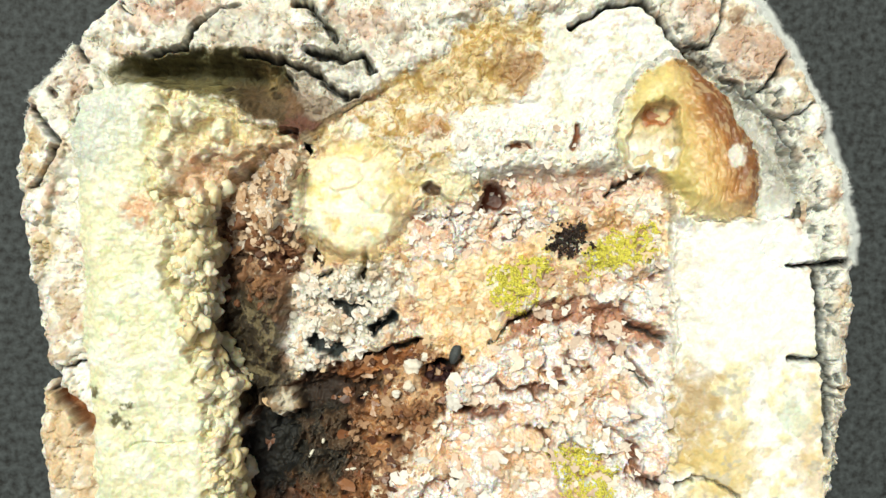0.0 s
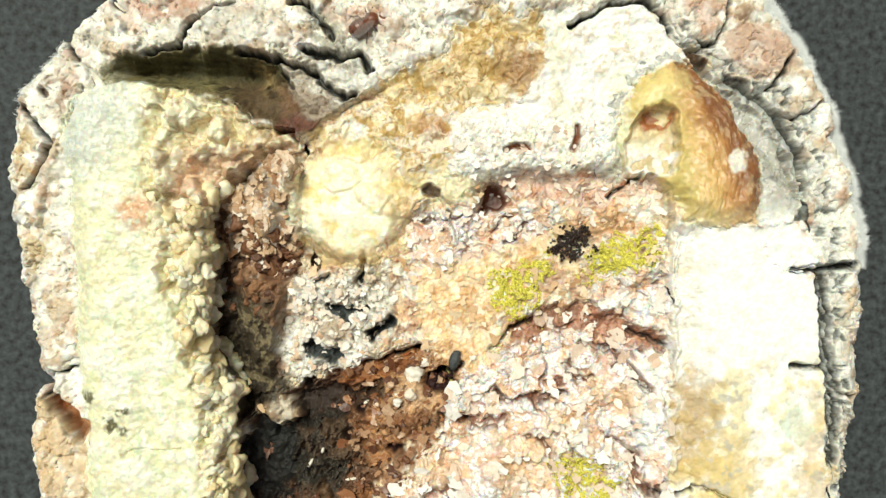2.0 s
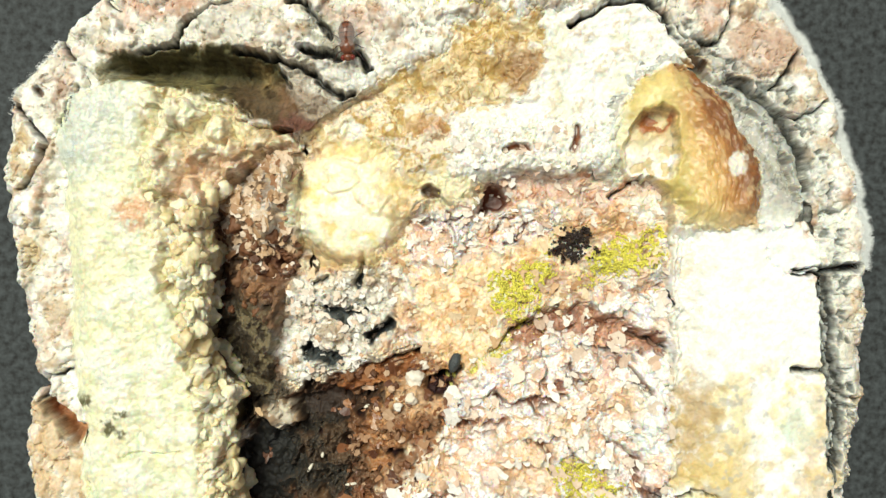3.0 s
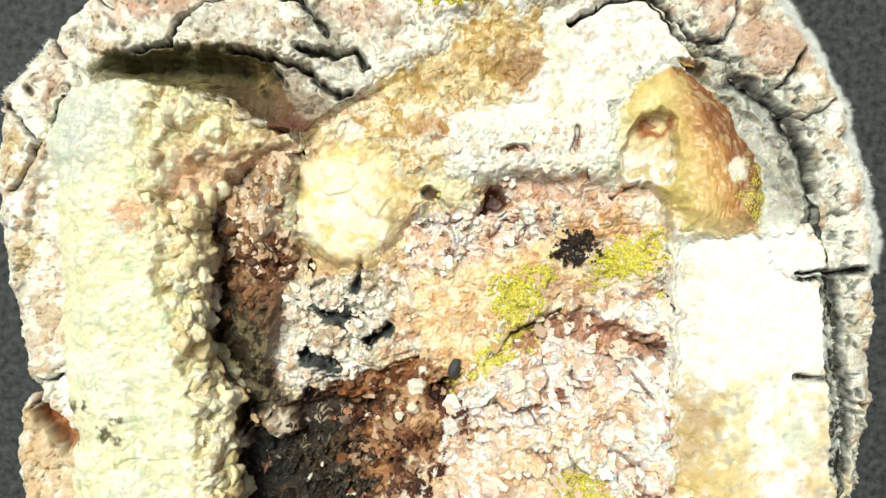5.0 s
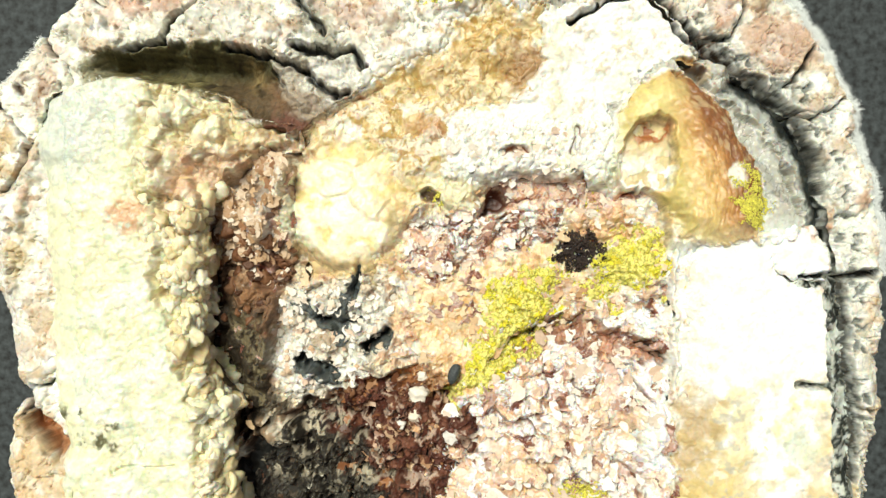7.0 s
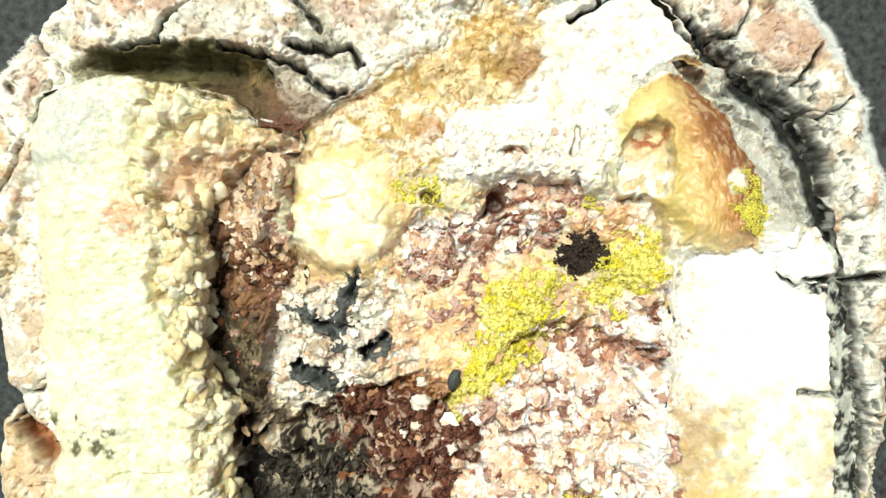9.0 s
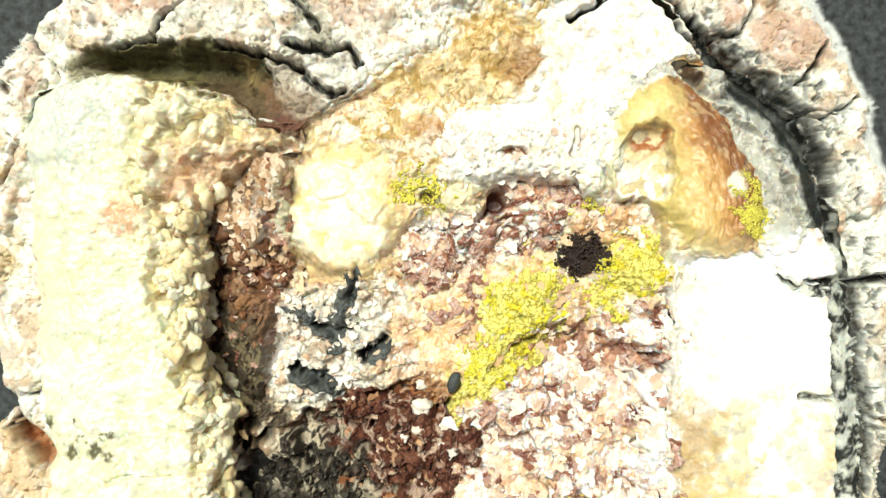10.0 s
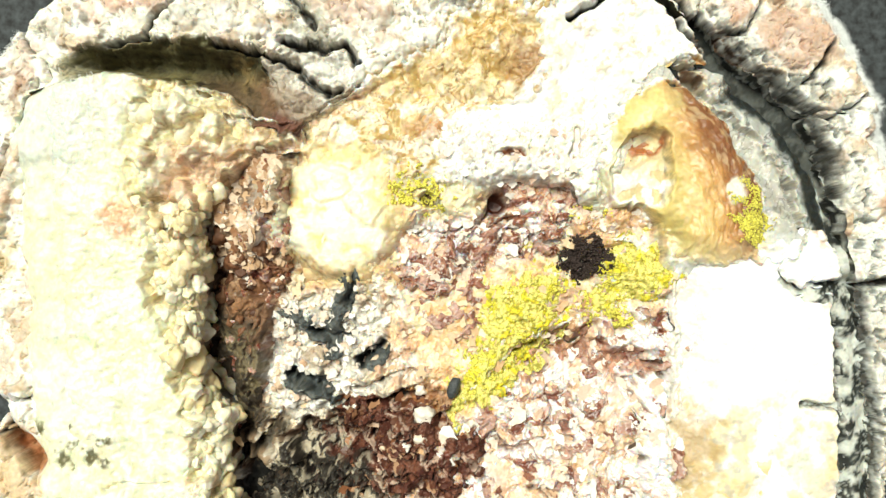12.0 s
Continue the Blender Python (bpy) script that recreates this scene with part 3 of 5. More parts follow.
paint((0.56, 0.58, 0.54), 0.4 * cobweb * step(gv + gu, 1250, 1300))
paint((0.09, 0.10, 0.09), cobweb * step(fbm(xu, xv, 30, 4, 273), 0.06, 0.2) * 0.85)
paint((0.30, 0.31, 0.28), cobweb * leaf_edge * 0.6)
H -= 8 * cobweb * step(fbm(xu, xv, 30, 4, 273), 0.06, 0.2)

# ---- open cracks ----
fissure = np.zeros(gu.shape)
for width, line in ((3, [(160, 160), (150, 200), (135, 215)]), (4, [(270, 92), (300, 82), (322, 84)]), (3, [(60, 330), (80, 310), (100, 255)]), (3, [(90, 690), (110, 650), (150, 640)]),
                    (4.5, [(1010, 45), (1045, 25), (1080, 8), (1140, 3), (1168, 25), (1186, 62)]), (2.4, [(1285, -20), (1280, 30), (1256, 78), (1215, 86)]),
                    (3.5, [(1388, 98), (1370, 135), (1345, 160)]), (2.2, [(1442, 188), (1390, 212), (1370, 206)]), (5, [(1396, 466), (1440, 472), (1510, 463)]),
                    (4, [(1400, 638), (1440, 634), (1458, 632)]), (2, [(1460, 684), (1500, 686)]), (5, [(122, 62), (138, 84), (150, 104)]),
                    (5, [(48, 188), (78, 214), (106, 246)]), (4.5, [(322, 82), (336, 55), (352, 42)]), (2.5, [(352, 42), (400, 20), (425, 8)]),
                    (6, [(522, 6), (545, 10)]), (5, [(548, 14), (562, 34), (584, 54), (596, 74)]), (7, [(545, 90), (580, 103), (620, 104), (640, 92), (656, 116)]), (5, [(425, 94), (470, 100), (505, 106), (530, 118), (560, 130)]),
                    (6, [(560, 130), (585, 152), (608, 172), (626, 164)]), (4, [(504, 128), (514, 150), (524, 158)]), (7, [(655, 124), (664, 126)]), (3, [(108, 250), (85, 290)]), (3, [(210, 2), (230, 24)]),
                    (4, [(1120, 575), (1150, 592), (1190, 612)]), (3, [(1120, 660), (1150, 690)]), (5, [(640, 640), (700, 620), (740, 608)]),
                    (6, [(770, 650), (800, 655), (812, 640)]), (4, [(1140, 300), (1100, 325), (1080, 345)]), (4, [(870, 610), (910, 575), (950, 560)]),
                    (5, [(1160, 870), (1190, 872), (1230, 858)]), (2.5, [(1230, 850), (1275, 862), (1310, 885)])):
    d = trail(line)
    w = width * (0.55 + 0.6 * np.clip(mid + 0.3, 0, 1))
    H -= (18 + 6 * width) * within(d - w, 8)
    # crack shade painted in near black, slightly wider than the cut
    paint((0.035, 0.036, 0.032), 0.94 * within(d - w * 1.15, 4))
    fissure = np.maximum(fissure, within(d - w - 3, 6))

for line in ([(1186, 62), (1215, 92), (1250, 120), (1310, 168), (1345, 190), (1372, 218), (1395, 270), (1408, 330)], [(1442, 474), (1450, 560), (1457, 632), (1463, 700), (1466, 800)]):
    d = trail(line)
    H -= 24 * within(d - 5 - 6 * mid, 6)
    # the same painted shade along the two gaping cracks
    paint((0.035, 0.036, 0.032), 0.94 * within(d - 5 - 8 * mid, 4))
    fissure = np.maximum(fissure, within(d - 8, 6))

d = oval(1238, 106, 36, 11, 46)
paint((0.075, 0.042, 0.026), patchy(d, 8, 0.4))
H -= 26 * within(d, 10)

# pits in the crumb and flank
for u, v, r in ((787, 404, 5), (765, 336, 14), (1138, 742, 8), (740, 610, 10), (560, 470, 4), (612, 765, 5), (640, 715, 6), (495, 460, 8), (372, 425, 12), (352, 610, 10), (985, 700, 5), (830, 740, 6), (940, 770, 7), (1050, 690, 6), (90, 165, 8)):
    paint((0.10, 0.05, 0.03), 0.9 * within(oval(u, v, r, r * 0.8), 5))
    H -= 24 * within(oval(u, v, r, r * 0.8), 6)

calm = 1 - 0.75 * np.maximum(np.maximum(lbm, dm), 0.7 * bdm)
C *= (1 + calm * (0.08 * (speck_id - 0.5) + 0.10 * (grain_id - 0.5) + 0.14 * fine))[..., None]
C = np.clip(C, 0.012, 0.86)
H += 0.3 * gnoise(gu / 6, gv / 6, 260) + 0.5 * (1 - speck_a) * speck_id
H = np.maximum(H, -160 + 26 * bubble * lump_id + 14 * mid + 6 * bead)
H = np.maximum(H, -168)


# worn edges: steep breaks are rounded off
worn = H
for _ in range(4):
    p = np.pad(worn, 1, mode="edge")
    worn = (p[1:-1, 1:-1] * 4 + 2 * (p[2:, 1:-1] + p[:-2, 1:-1] + p[1:-1, 2:] + p[1:-1, :-2]) + p[2:, 2:] + p[:-2, :-2] + p[2:, :-2] + p[:-2, 2:]) / 16
fall_v, fall_u = np.gradient(worn)
brink = step(np.hypot(fall_u, fall_v), 2.0, 4.5)
soft_brink = brink * (1 - 0.4 * fissure)
H = H * (1 - soft_brink) + worn * soft_brink
face_grain = fbm(gu + 1.2 * H, gv - 1.0 * H, 22, 4, 274)
C *= (1 + 1.3 * brink * np.clip(face_grain, -0.6, 0.9))[..., None]
paint((0.54, 0.56, 0.52), 0.6 * brink * step(seam, 24, 10) * step(face_grain, -0.12, 0.08))
C = np.clip(C, 0.012, 0.86)
H += 9 * brink * face_grain


# ---- materials ----
def surface(name, rough, bump, spec=0.5, mix=0.25, scale=9000.0, glow=0.35, deep=0.0005):
    m = bpy.data.materials.new(name)
    m.use_nodes = True
    nt, b = m.node_tree, m.node_tree.nodes["Principled BSDF"]
    tint = nt.nodes.new("ShaderNodeVertexColor")
    tint.layer_name = "pigment"
    n = nt.nodes.new("ShaderNodeTexNoise")
    n.inputs["Scale"].default_value, n.inputs["Detail"].default_value = scale * 0.2 * MAG, 6
    geo = nt.nodes.new("ShaderNodeNewGeometry")
    nt.links.new(geo.outputs["Position"], n.inputs["Vector"])
    ramp = nt.nodes.new("ShaderNodeMapRange")
    ramp.inputs[1].default_value, ramp.inputs[2].default_value = 0.3, 0.7
    ramp.inputs[3].default_value, ramp.inputs[4].default_value = 1 - mix, 1 + mix
    nt.links.new(n.outputs[0], ramp.inputs[0])
    mul = nt.nodes.new("ShaderNodeVectorMath")
    mul.operation = "SCALE"
    nt.links.new(tint.outputs[0], mul.inputs[0])
    nt.links.new(ramp.outputs[0], mul.inputs["Scale"])
    nt.links.new(mul.outputs[0], b.inputs["Base Color"])
    bp = nt.nodes.new("ShaderNodeBump")
    bp.inputs["Strength"].default_value, bp.inputs["Distance"].default_value = bump, 0.0003 / MAG
    nt.links.new(n.outputs[0], bp.inputs["Height"])
    nt.links.new(bp.outputs[0], b.inputs["Normal"])
    b.inputs["Roughness"].default_value = rough
    b.inputs["Specular IOR Level"].default_value = spec
    b.inputs["Subsurface Weight"].default_value = glow
    b.inputs["Subsurface Radius"].default_value, b.inputs["Subsurface Scale"].default_value = (1.0, 0.6, 0.3), deep / MAG
    return m


def plain(name, colour, rough, scale=3000.0, mix=0.3, bump=0.3):
    m = bpy.data.materials.new(name)
    m.use_nodes = True
    nt, b = m.node_tree, m.node_tree.nodes["Principled BSDF"]
    geo = nt.nodes.new("ShaderNodeNewGeometry")
    n = nt.nodes.new("ShaderNodeTexNoise")
    n.inputs["Scale"].default_value, n.inputs["Detail"].default_value = scale * MAG, 6
    nt.links.new(geo.outputs["Position"], n.inputs["Vector"])
    r = nt.nodes.new("ShaderNodeValToRGB")
    r.color_ramp.elements[0].position, r.color_ramp.elements[1].position = 0.3, 0.7
    r.color_ramp.elements[0].color = (*[c * (1 - mix) for c in colour], 1)
    r.color_ramp.elements[1].color = (*[c * (1 + mix) for c in colour], 1)
    nt.links.new(n.outputs[0], r.inputs[0])
    nt.links.new(r.outputs[0], b.inputs["Base Color"])
    bp = nt.nodes.new("ShaderNodeBump")
    bp.inputs["Strength"].default_value, bp.inputs["Distance"].default_value = bump, 0.0003 / MAG
    nt.links.new(n.outputs[0], bp.inputs["Height"])
    nt.links.new(bp.outputs[0], b.inputs["Normal"])
    b.inputs["Roughness"].default_value = rough
    return m


DRY = surface("dry_crust", 0.75, 0.1, 0.3, 0.14)
WAXY = surface("waxy_crumb", 0.42, 0.08, 0.5, 0.1, glow=0.6, deep=0.0011)
MOIST = surface("moist_crumb", 0.38, 0.1, 0.5, 0.12, glow=0.7, deep=0.0008)
DAMP = surface("damp_rot", 0.62, 0.1, 0.25, 0.15, glow=0.15)
POWDER = surface("powdery_mould", 0.9, 0.08, 0.2, 0.05)
SLATE = plain("dark_slate", (0.027, 0.032, 0.034), 0.75, 900, 0.9, 0.7)
YELLOW_M = plain("yellow_mould", YELLOW, 0.8, 4000, 0.35)
BLACK_M = plain("dark_mould", (0.030, 0.017, 0.013), 0.7, 4000, 0.4)
SOOT_M = plain("sooty_flake", (0.04, 0.046, 0.048), 0.6, 4000, 0.5)
GRAIN_M = plain("pale_grain", (0.75, 0.7, 0.58), 0.5, 3000, 0.1)
FUZZ_M = plain("white_fuzz", (0.75, 0.77, 0.76), 0.9, 2000, 0.1, 0.0)

# ---- table ----
table = new("table_top", bpy.data.meshes.new("table_top"))
bm = bmesh.new()
bmesh.ops.create_cube(bm, size=1, matrix=Matrix.Translation((0, 0, -176 * S - 0.01)) @ Matrix.Diagonal((1.2, 0.9, 0.02, 1)))
bmesh.ops.bevel(bm, geom=bm.edges[:], offset=0.003, segments=2, affect="EDGES")
bm.to_mesh(table.data)
bm.free()
table.data.materials.append(SLATE)
tagged(table, "dark grey speckled slate table surface", "table", kind="structure")

# ---- the loaf ----
loaf = tagged(new("decaying_loaf"), "decaying mould-covered loaf with cracked pale crust on dark slate", "food")


def spread(a):
    p = np.pad(a, 1)
    return p[1:-1, 1:-1] | p[2:, 1:-1] | p[:-2, 1:-1] | p[1:-1, 2:] | p[1:-1, :-2]


def sheet(name, keep, material, label, heights, thick, colours, wall=(0.13, 0.125, 0.11), every=1, tuck=4, dip=2.5, web=0.0):
    """One rigid piece of the loaf: the kept cells of the plan with their relief, tucked under at the rim, and walls down all round."""
    heights = heights.copy()
    for ring in range(tuck):
        wider = spread(keep) & (rim < 0)
        heights[wider & ~keep] -= 2.5 + dip * ring
        keep = wider
    keep, heights, colours, pu, pv = keep[::every, ::every], heights[::every, ::every], colours[::every, ::every], gu[::every, ::every], gv[::every, ::every]
    cell = keep[:-1, :-1] & keep[1:, :-1] & keep[:-1, 1:] & keep[1:, 1:]
    rows, cols = keep.shape
    ids = np.arange(rows * cols).reshape(rows, cols)
    a, b, c, d = ids[1:, :-1][cell], ids[1:, 1:][cell], ids[:-1, 1:][cell], ids[:-1, :-1][cell]
    faces = [np.stack([a, b, c, d], 1)]
    pad = np.pad(cell, 1)
    n = rows * cols
    inner = pad[1:-1, 1:-1]
    for hole, p, q in ((inner & ~pad[2:, 1:-1], ids[1:, :-1], ids[1:, 1:]), (inner & ~pad[:-2, 1:-1], ids[:-1, 1:], ids[:-1, :-1]),
                       (inner & ~pad[1:-1, 2:], ids[1:, 1:], ids[:-1, 1:]), (inner & ~pad[1:-1, :-2], ids[:-1, :-1], ids[1:, :-1])):
        p, q = p[hole], q[hole]
        for k in range(1, 5):
            faces.append(np.stack([p + k * n, p + (k + 1) * n, q + (k + 1) * n, q + k * n], 1))
    faces = np.concatenate(faces)
    used, back = np.unique(faces, return_inverse=True)
    cover = (pad[1:, 1:].astype(float) + pad[:-1, 1:] + pad[1:, :-1] + pad[:-1, :-1]) / 4
    border = (cover > 0) & (cover < 1)
    for _ in range(8):
        p = np.pad(cover, 1, mode="edge")
        cover = (4 * cover + p[2:, 1:-1] + p[:-2, 1:-1] + p[1:-1, 2:] + p[1:-1, :-2]) / 8
    slant_v, slant_u = np.gradient(cover)
    pull = np.where(border, (0.5 - cover) / np.maximum(slant_u ** 2 + slant_v ** 2, 0.004), 0)
    pu, pv = pu + STEP * every * np.clip(pull * slant_u, -2, 2), pv + STEP * every * np.clip(pull * slant_v, -2, 2)
    k, drop, side = used % n, np.maximum(used // n - 1, 0) / 4.0, used >= n
    u, v, h = pu.ravel()[k], pv.ravel()[k], heights.ravel()[k]
    co = np.empty((len(used), 3))
    co[:, 0] = (u - 784) * S + np.where(drop > 0, 4 * S * fbm(u + 300 + 150 * drop, v - 110 * drop, 34, 3, 290), 0)
    co[:, 1] = (441 - v) * S + np.where(drop > 0, 4 * S * fbm(u - 150 * drop, v + 300 + 110 * drop, 34, 3, 291), 0)
    co[:, 2] = (h - drop * np.minimum(thick, h + 175.5)) * S
    me = bpy.data.meshes.new(name)
    me.vertices.add(len(used))
    me.vertices.foreach_set("co", co.ravel())
    me.loops.add(faces.size)
    me.loops.foreach_set("vertex_index", back.reshape(-1).astype(np.int32))
    me.polygons.add(len(faces))
    me.polygons.foreach_set("loop_start", np.arange(0, faces.size, 4, dtype=np.int32))
    me.polygons.foreach_set("use_smooth", np.ones(len(faces), bool))
    me.update(calc_edges=True)
    layer = me.color_attributes.new("pigment", "FLOAT_COLOR", "POINT")
    rgba = np.ones((len(used), 4), np.float32)
    rgba[:, :3] = colours.reshape(-1, 3)[k]
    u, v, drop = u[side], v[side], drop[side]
    # walls coloured dark to paint in the shade of gaps; cobweb stays pale
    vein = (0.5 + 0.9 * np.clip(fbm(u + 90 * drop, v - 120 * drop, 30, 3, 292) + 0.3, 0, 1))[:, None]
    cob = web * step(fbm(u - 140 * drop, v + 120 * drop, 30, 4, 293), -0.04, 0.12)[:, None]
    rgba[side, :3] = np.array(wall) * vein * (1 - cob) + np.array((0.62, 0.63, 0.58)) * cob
    layer.data.foreach_set("color", rgba.ravel())
    me.materials.append(material)
    ob = new(name, me)
    ob.parent = loaf
    tagged(ob, label)
    return ob


# which piece each spot of the plan belongs to
which = np.zeros(gu.shape, int)


def claim(number, d):
    which[d < 0] = number


clump = 10 * (grain_id - 0.5) + 8 * fine
claim(12, poly([(-80, 215), (48, 200), (106, 250), (140, 250), (220, 400), (220, 1050), (-80, 1050)]))
claim(13, poly([(-80, 215), (48, 195), (106, 248), (150, 245), (180, 170), (150, 104), (122, 62), (60, 0), (-80, 0)]))
claim(14, poly([(122, 62), (150, 104), (200, 140), (322, 92), (336, 55), (360, 42), (425, 8), (430, -120), (0, -120), (60, 0)]))
claim(15, poly([(322, 92), (336, 55), (352, 42), (425, 8), (430, -120), (520, -120), (515, 2), (548, 38), (590, 84), (560, 98), (425, 96)]))
claim(1, poly([(1188, -120), (1188, 60), (1245, 115), (1310, 168), (1362, 205), (1700, 205), (1700, -120)]) + 0.5 * clump)
claim(2, poly([(1362, 205), (1395, 270), (1412, 340), (1425, 400), (1440, 466), (1700, 466), (1700, 205)]) + 0.5 * clump)
claim(3, poly([(1440, 466), (1450, 560), (1458, 632), (1464, 700), (1468, 1050), (1700, 1050), (1700, 466)]) + 0.5 * clump)
claim(18, np.minimum(middle, poly([(560, 300), (560, 700), (1195, 700), (1195, 300)])))
claim(20, np.minimum(scree, poly([(430, 300), (370, 400), (360, 600), (400, 760), (480, 700), (520, 480), (520, 300)])) + clump)
claim(4, np.minimum(crumb, poly([(700, 860), (780, 760), (800, 680), (870, 610), (960, 560), (1195, 520), (1195, 1050), (640, 1050)])) * 1.0 + clump + 400 * (gv < 480))
claim(24, poly([(1100, 556), (1124, 640), (1158, 700), (1138, 745), (1148, 782), (1124, 830), (1150, 868), (1160, 1050), (1200, 1050), (1198, 540), (1130, 540)]) + 0.6 * clump)
claim(19, np.minimum(ledge, poly([(852, 372), (870, 318), (1190, 280), (1196, 390), (1000, 395), (930, 365)])) + clump)
claim(16, grey)
claim(17, hollow - 6)
claim(21, poly([(496, 500), (560, 482), (636, 446), (624, 500), (606, 542), (600, 600), (570, 650), (520, 700), (480, 730), (484, 600)]) + clump)
claim(22, poly([(640, 445), (712, 470), (720, 560), (700, 620), (640, 650), (575, 655), (601, 600), (609, 542), (627, 500)]) + clump)
claim(5, np.minimum(band, dome) + 0.8 * ragged)
claim(6, np.minimum(poly([(640, 640), (560, 660), (500, 690), (430, 760), (430, 1050), (690, 1050), (700, 860), (780, 760), (800, 660)]), cavity) + clump)
claim(7, np.minimum(poly([(1188, 60), (1140, 3), (1080, 8), (1010, 45), (975, 60), (965, 300), (1195, 300), (1260, 142)]), plate_top + 0.7 * ragged))
claim(8, np.minimum(plate, poly([(1412, 345), (1440, 466), (1450, 560), (1458, 632), (1464, 700), (1468, 1050), (1192, 1050), (1198, 392), (1340, 385)])) + 0.5 * ragged * (gu < 1300) + 0.4 * clump)
claim(23, poly([(1395, 385), (1428, 395), (1442, 466), (1396, 468), (1362, 464), (1352, 430)]) + 0.7 * ragged * (gu < 1425))
claim(9, np.minimum(np.minimum(lobe, hollow_lobe), collar))
claim(10, np.minimum(ridge, poly([(160, 640), (352, 640), (412, 700), (414, 1050), (175, 1050)])) + 0.3 * clump)
claim(11, flap)


def main_body(keep):
    """The largest connected part of a mask, so that no piece has loose islands or thin necks."""
    keep = ~spread(spread(~keep))
    small = keep[::4, ::4]
    left, best = small.copy(), np.zeros(small.shape, bool)
    while left.sum() > best.sum():
        i, j = np.argwhere(left)[0]
        grown = np.zeros(small.shape, bool)
        grown[i, j] = True
        size = 0
        while grown.sum() > size:
            size = grown.sum()
            for _ in range(8):
                grown = small & spread(grown)
        left &= ~grown
        if size > best.sum():
            best = grown
    full = np.repeat(np.repeat(best, 4, 0), 4, 1)[:keep.shape[0], :keep.shape[1]] & keep
    for _ in range(16):
        full = keep & spread(full)
    return spread(spread(full))


# the lobe's grey film runs on under its neighbours
film_k = (step(np.minimum(lobe, hollow_lobe), 2, 8) * step(gv - 0.5 * (gu - 1100), 240, 180))[..., None]
film_c = C * (1 - film_k) + film_k * (np.array((0.46, 0.45, 0.40)) * (1 - 0.5 * step(crease, 0.08, 0.02)[..., None]) + 0.25 * step(thread, 0.05, 0.01)[..., None])
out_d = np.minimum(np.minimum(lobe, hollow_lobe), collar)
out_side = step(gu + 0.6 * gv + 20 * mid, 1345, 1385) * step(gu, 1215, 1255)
# gap past the film: its shade painted near black under pale mottled mould
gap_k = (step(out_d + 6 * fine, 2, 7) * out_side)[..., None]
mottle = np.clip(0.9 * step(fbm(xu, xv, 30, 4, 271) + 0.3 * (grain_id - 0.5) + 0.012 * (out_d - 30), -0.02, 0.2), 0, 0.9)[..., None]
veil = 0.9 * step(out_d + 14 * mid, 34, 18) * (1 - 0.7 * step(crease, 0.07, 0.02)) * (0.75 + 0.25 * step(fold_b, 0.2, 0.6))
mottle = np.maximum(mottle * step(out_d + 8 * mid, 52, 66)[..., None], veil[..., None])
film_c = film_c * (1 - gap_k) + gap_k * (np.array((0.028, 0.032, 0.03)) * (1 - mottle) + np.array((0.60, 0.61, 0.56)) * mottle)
pocket = patchy(oval(1240, 97, 22, 11, 48), 8, 0.4)[..., None]
film_c = film_c * (1 - pocket) + np.array((0.10, 0.062, 0.038)) * pocket
lip = step(np.abs(oval(1240, 97, 25, 14, 48)), 4, 2)[..., None] * 0.8
film_c = film_c * (1 - lip) + np.array((0.62, 0.55, 0.42)) * lip
film_h = H * (1 - gap_k[..., 0]) + gap_k[..., 0] * (-24 - 0.5 * np.clip(out_d, 0, 60) + 6 * mid + 3 * fold_b) + 8
PIECES = {}
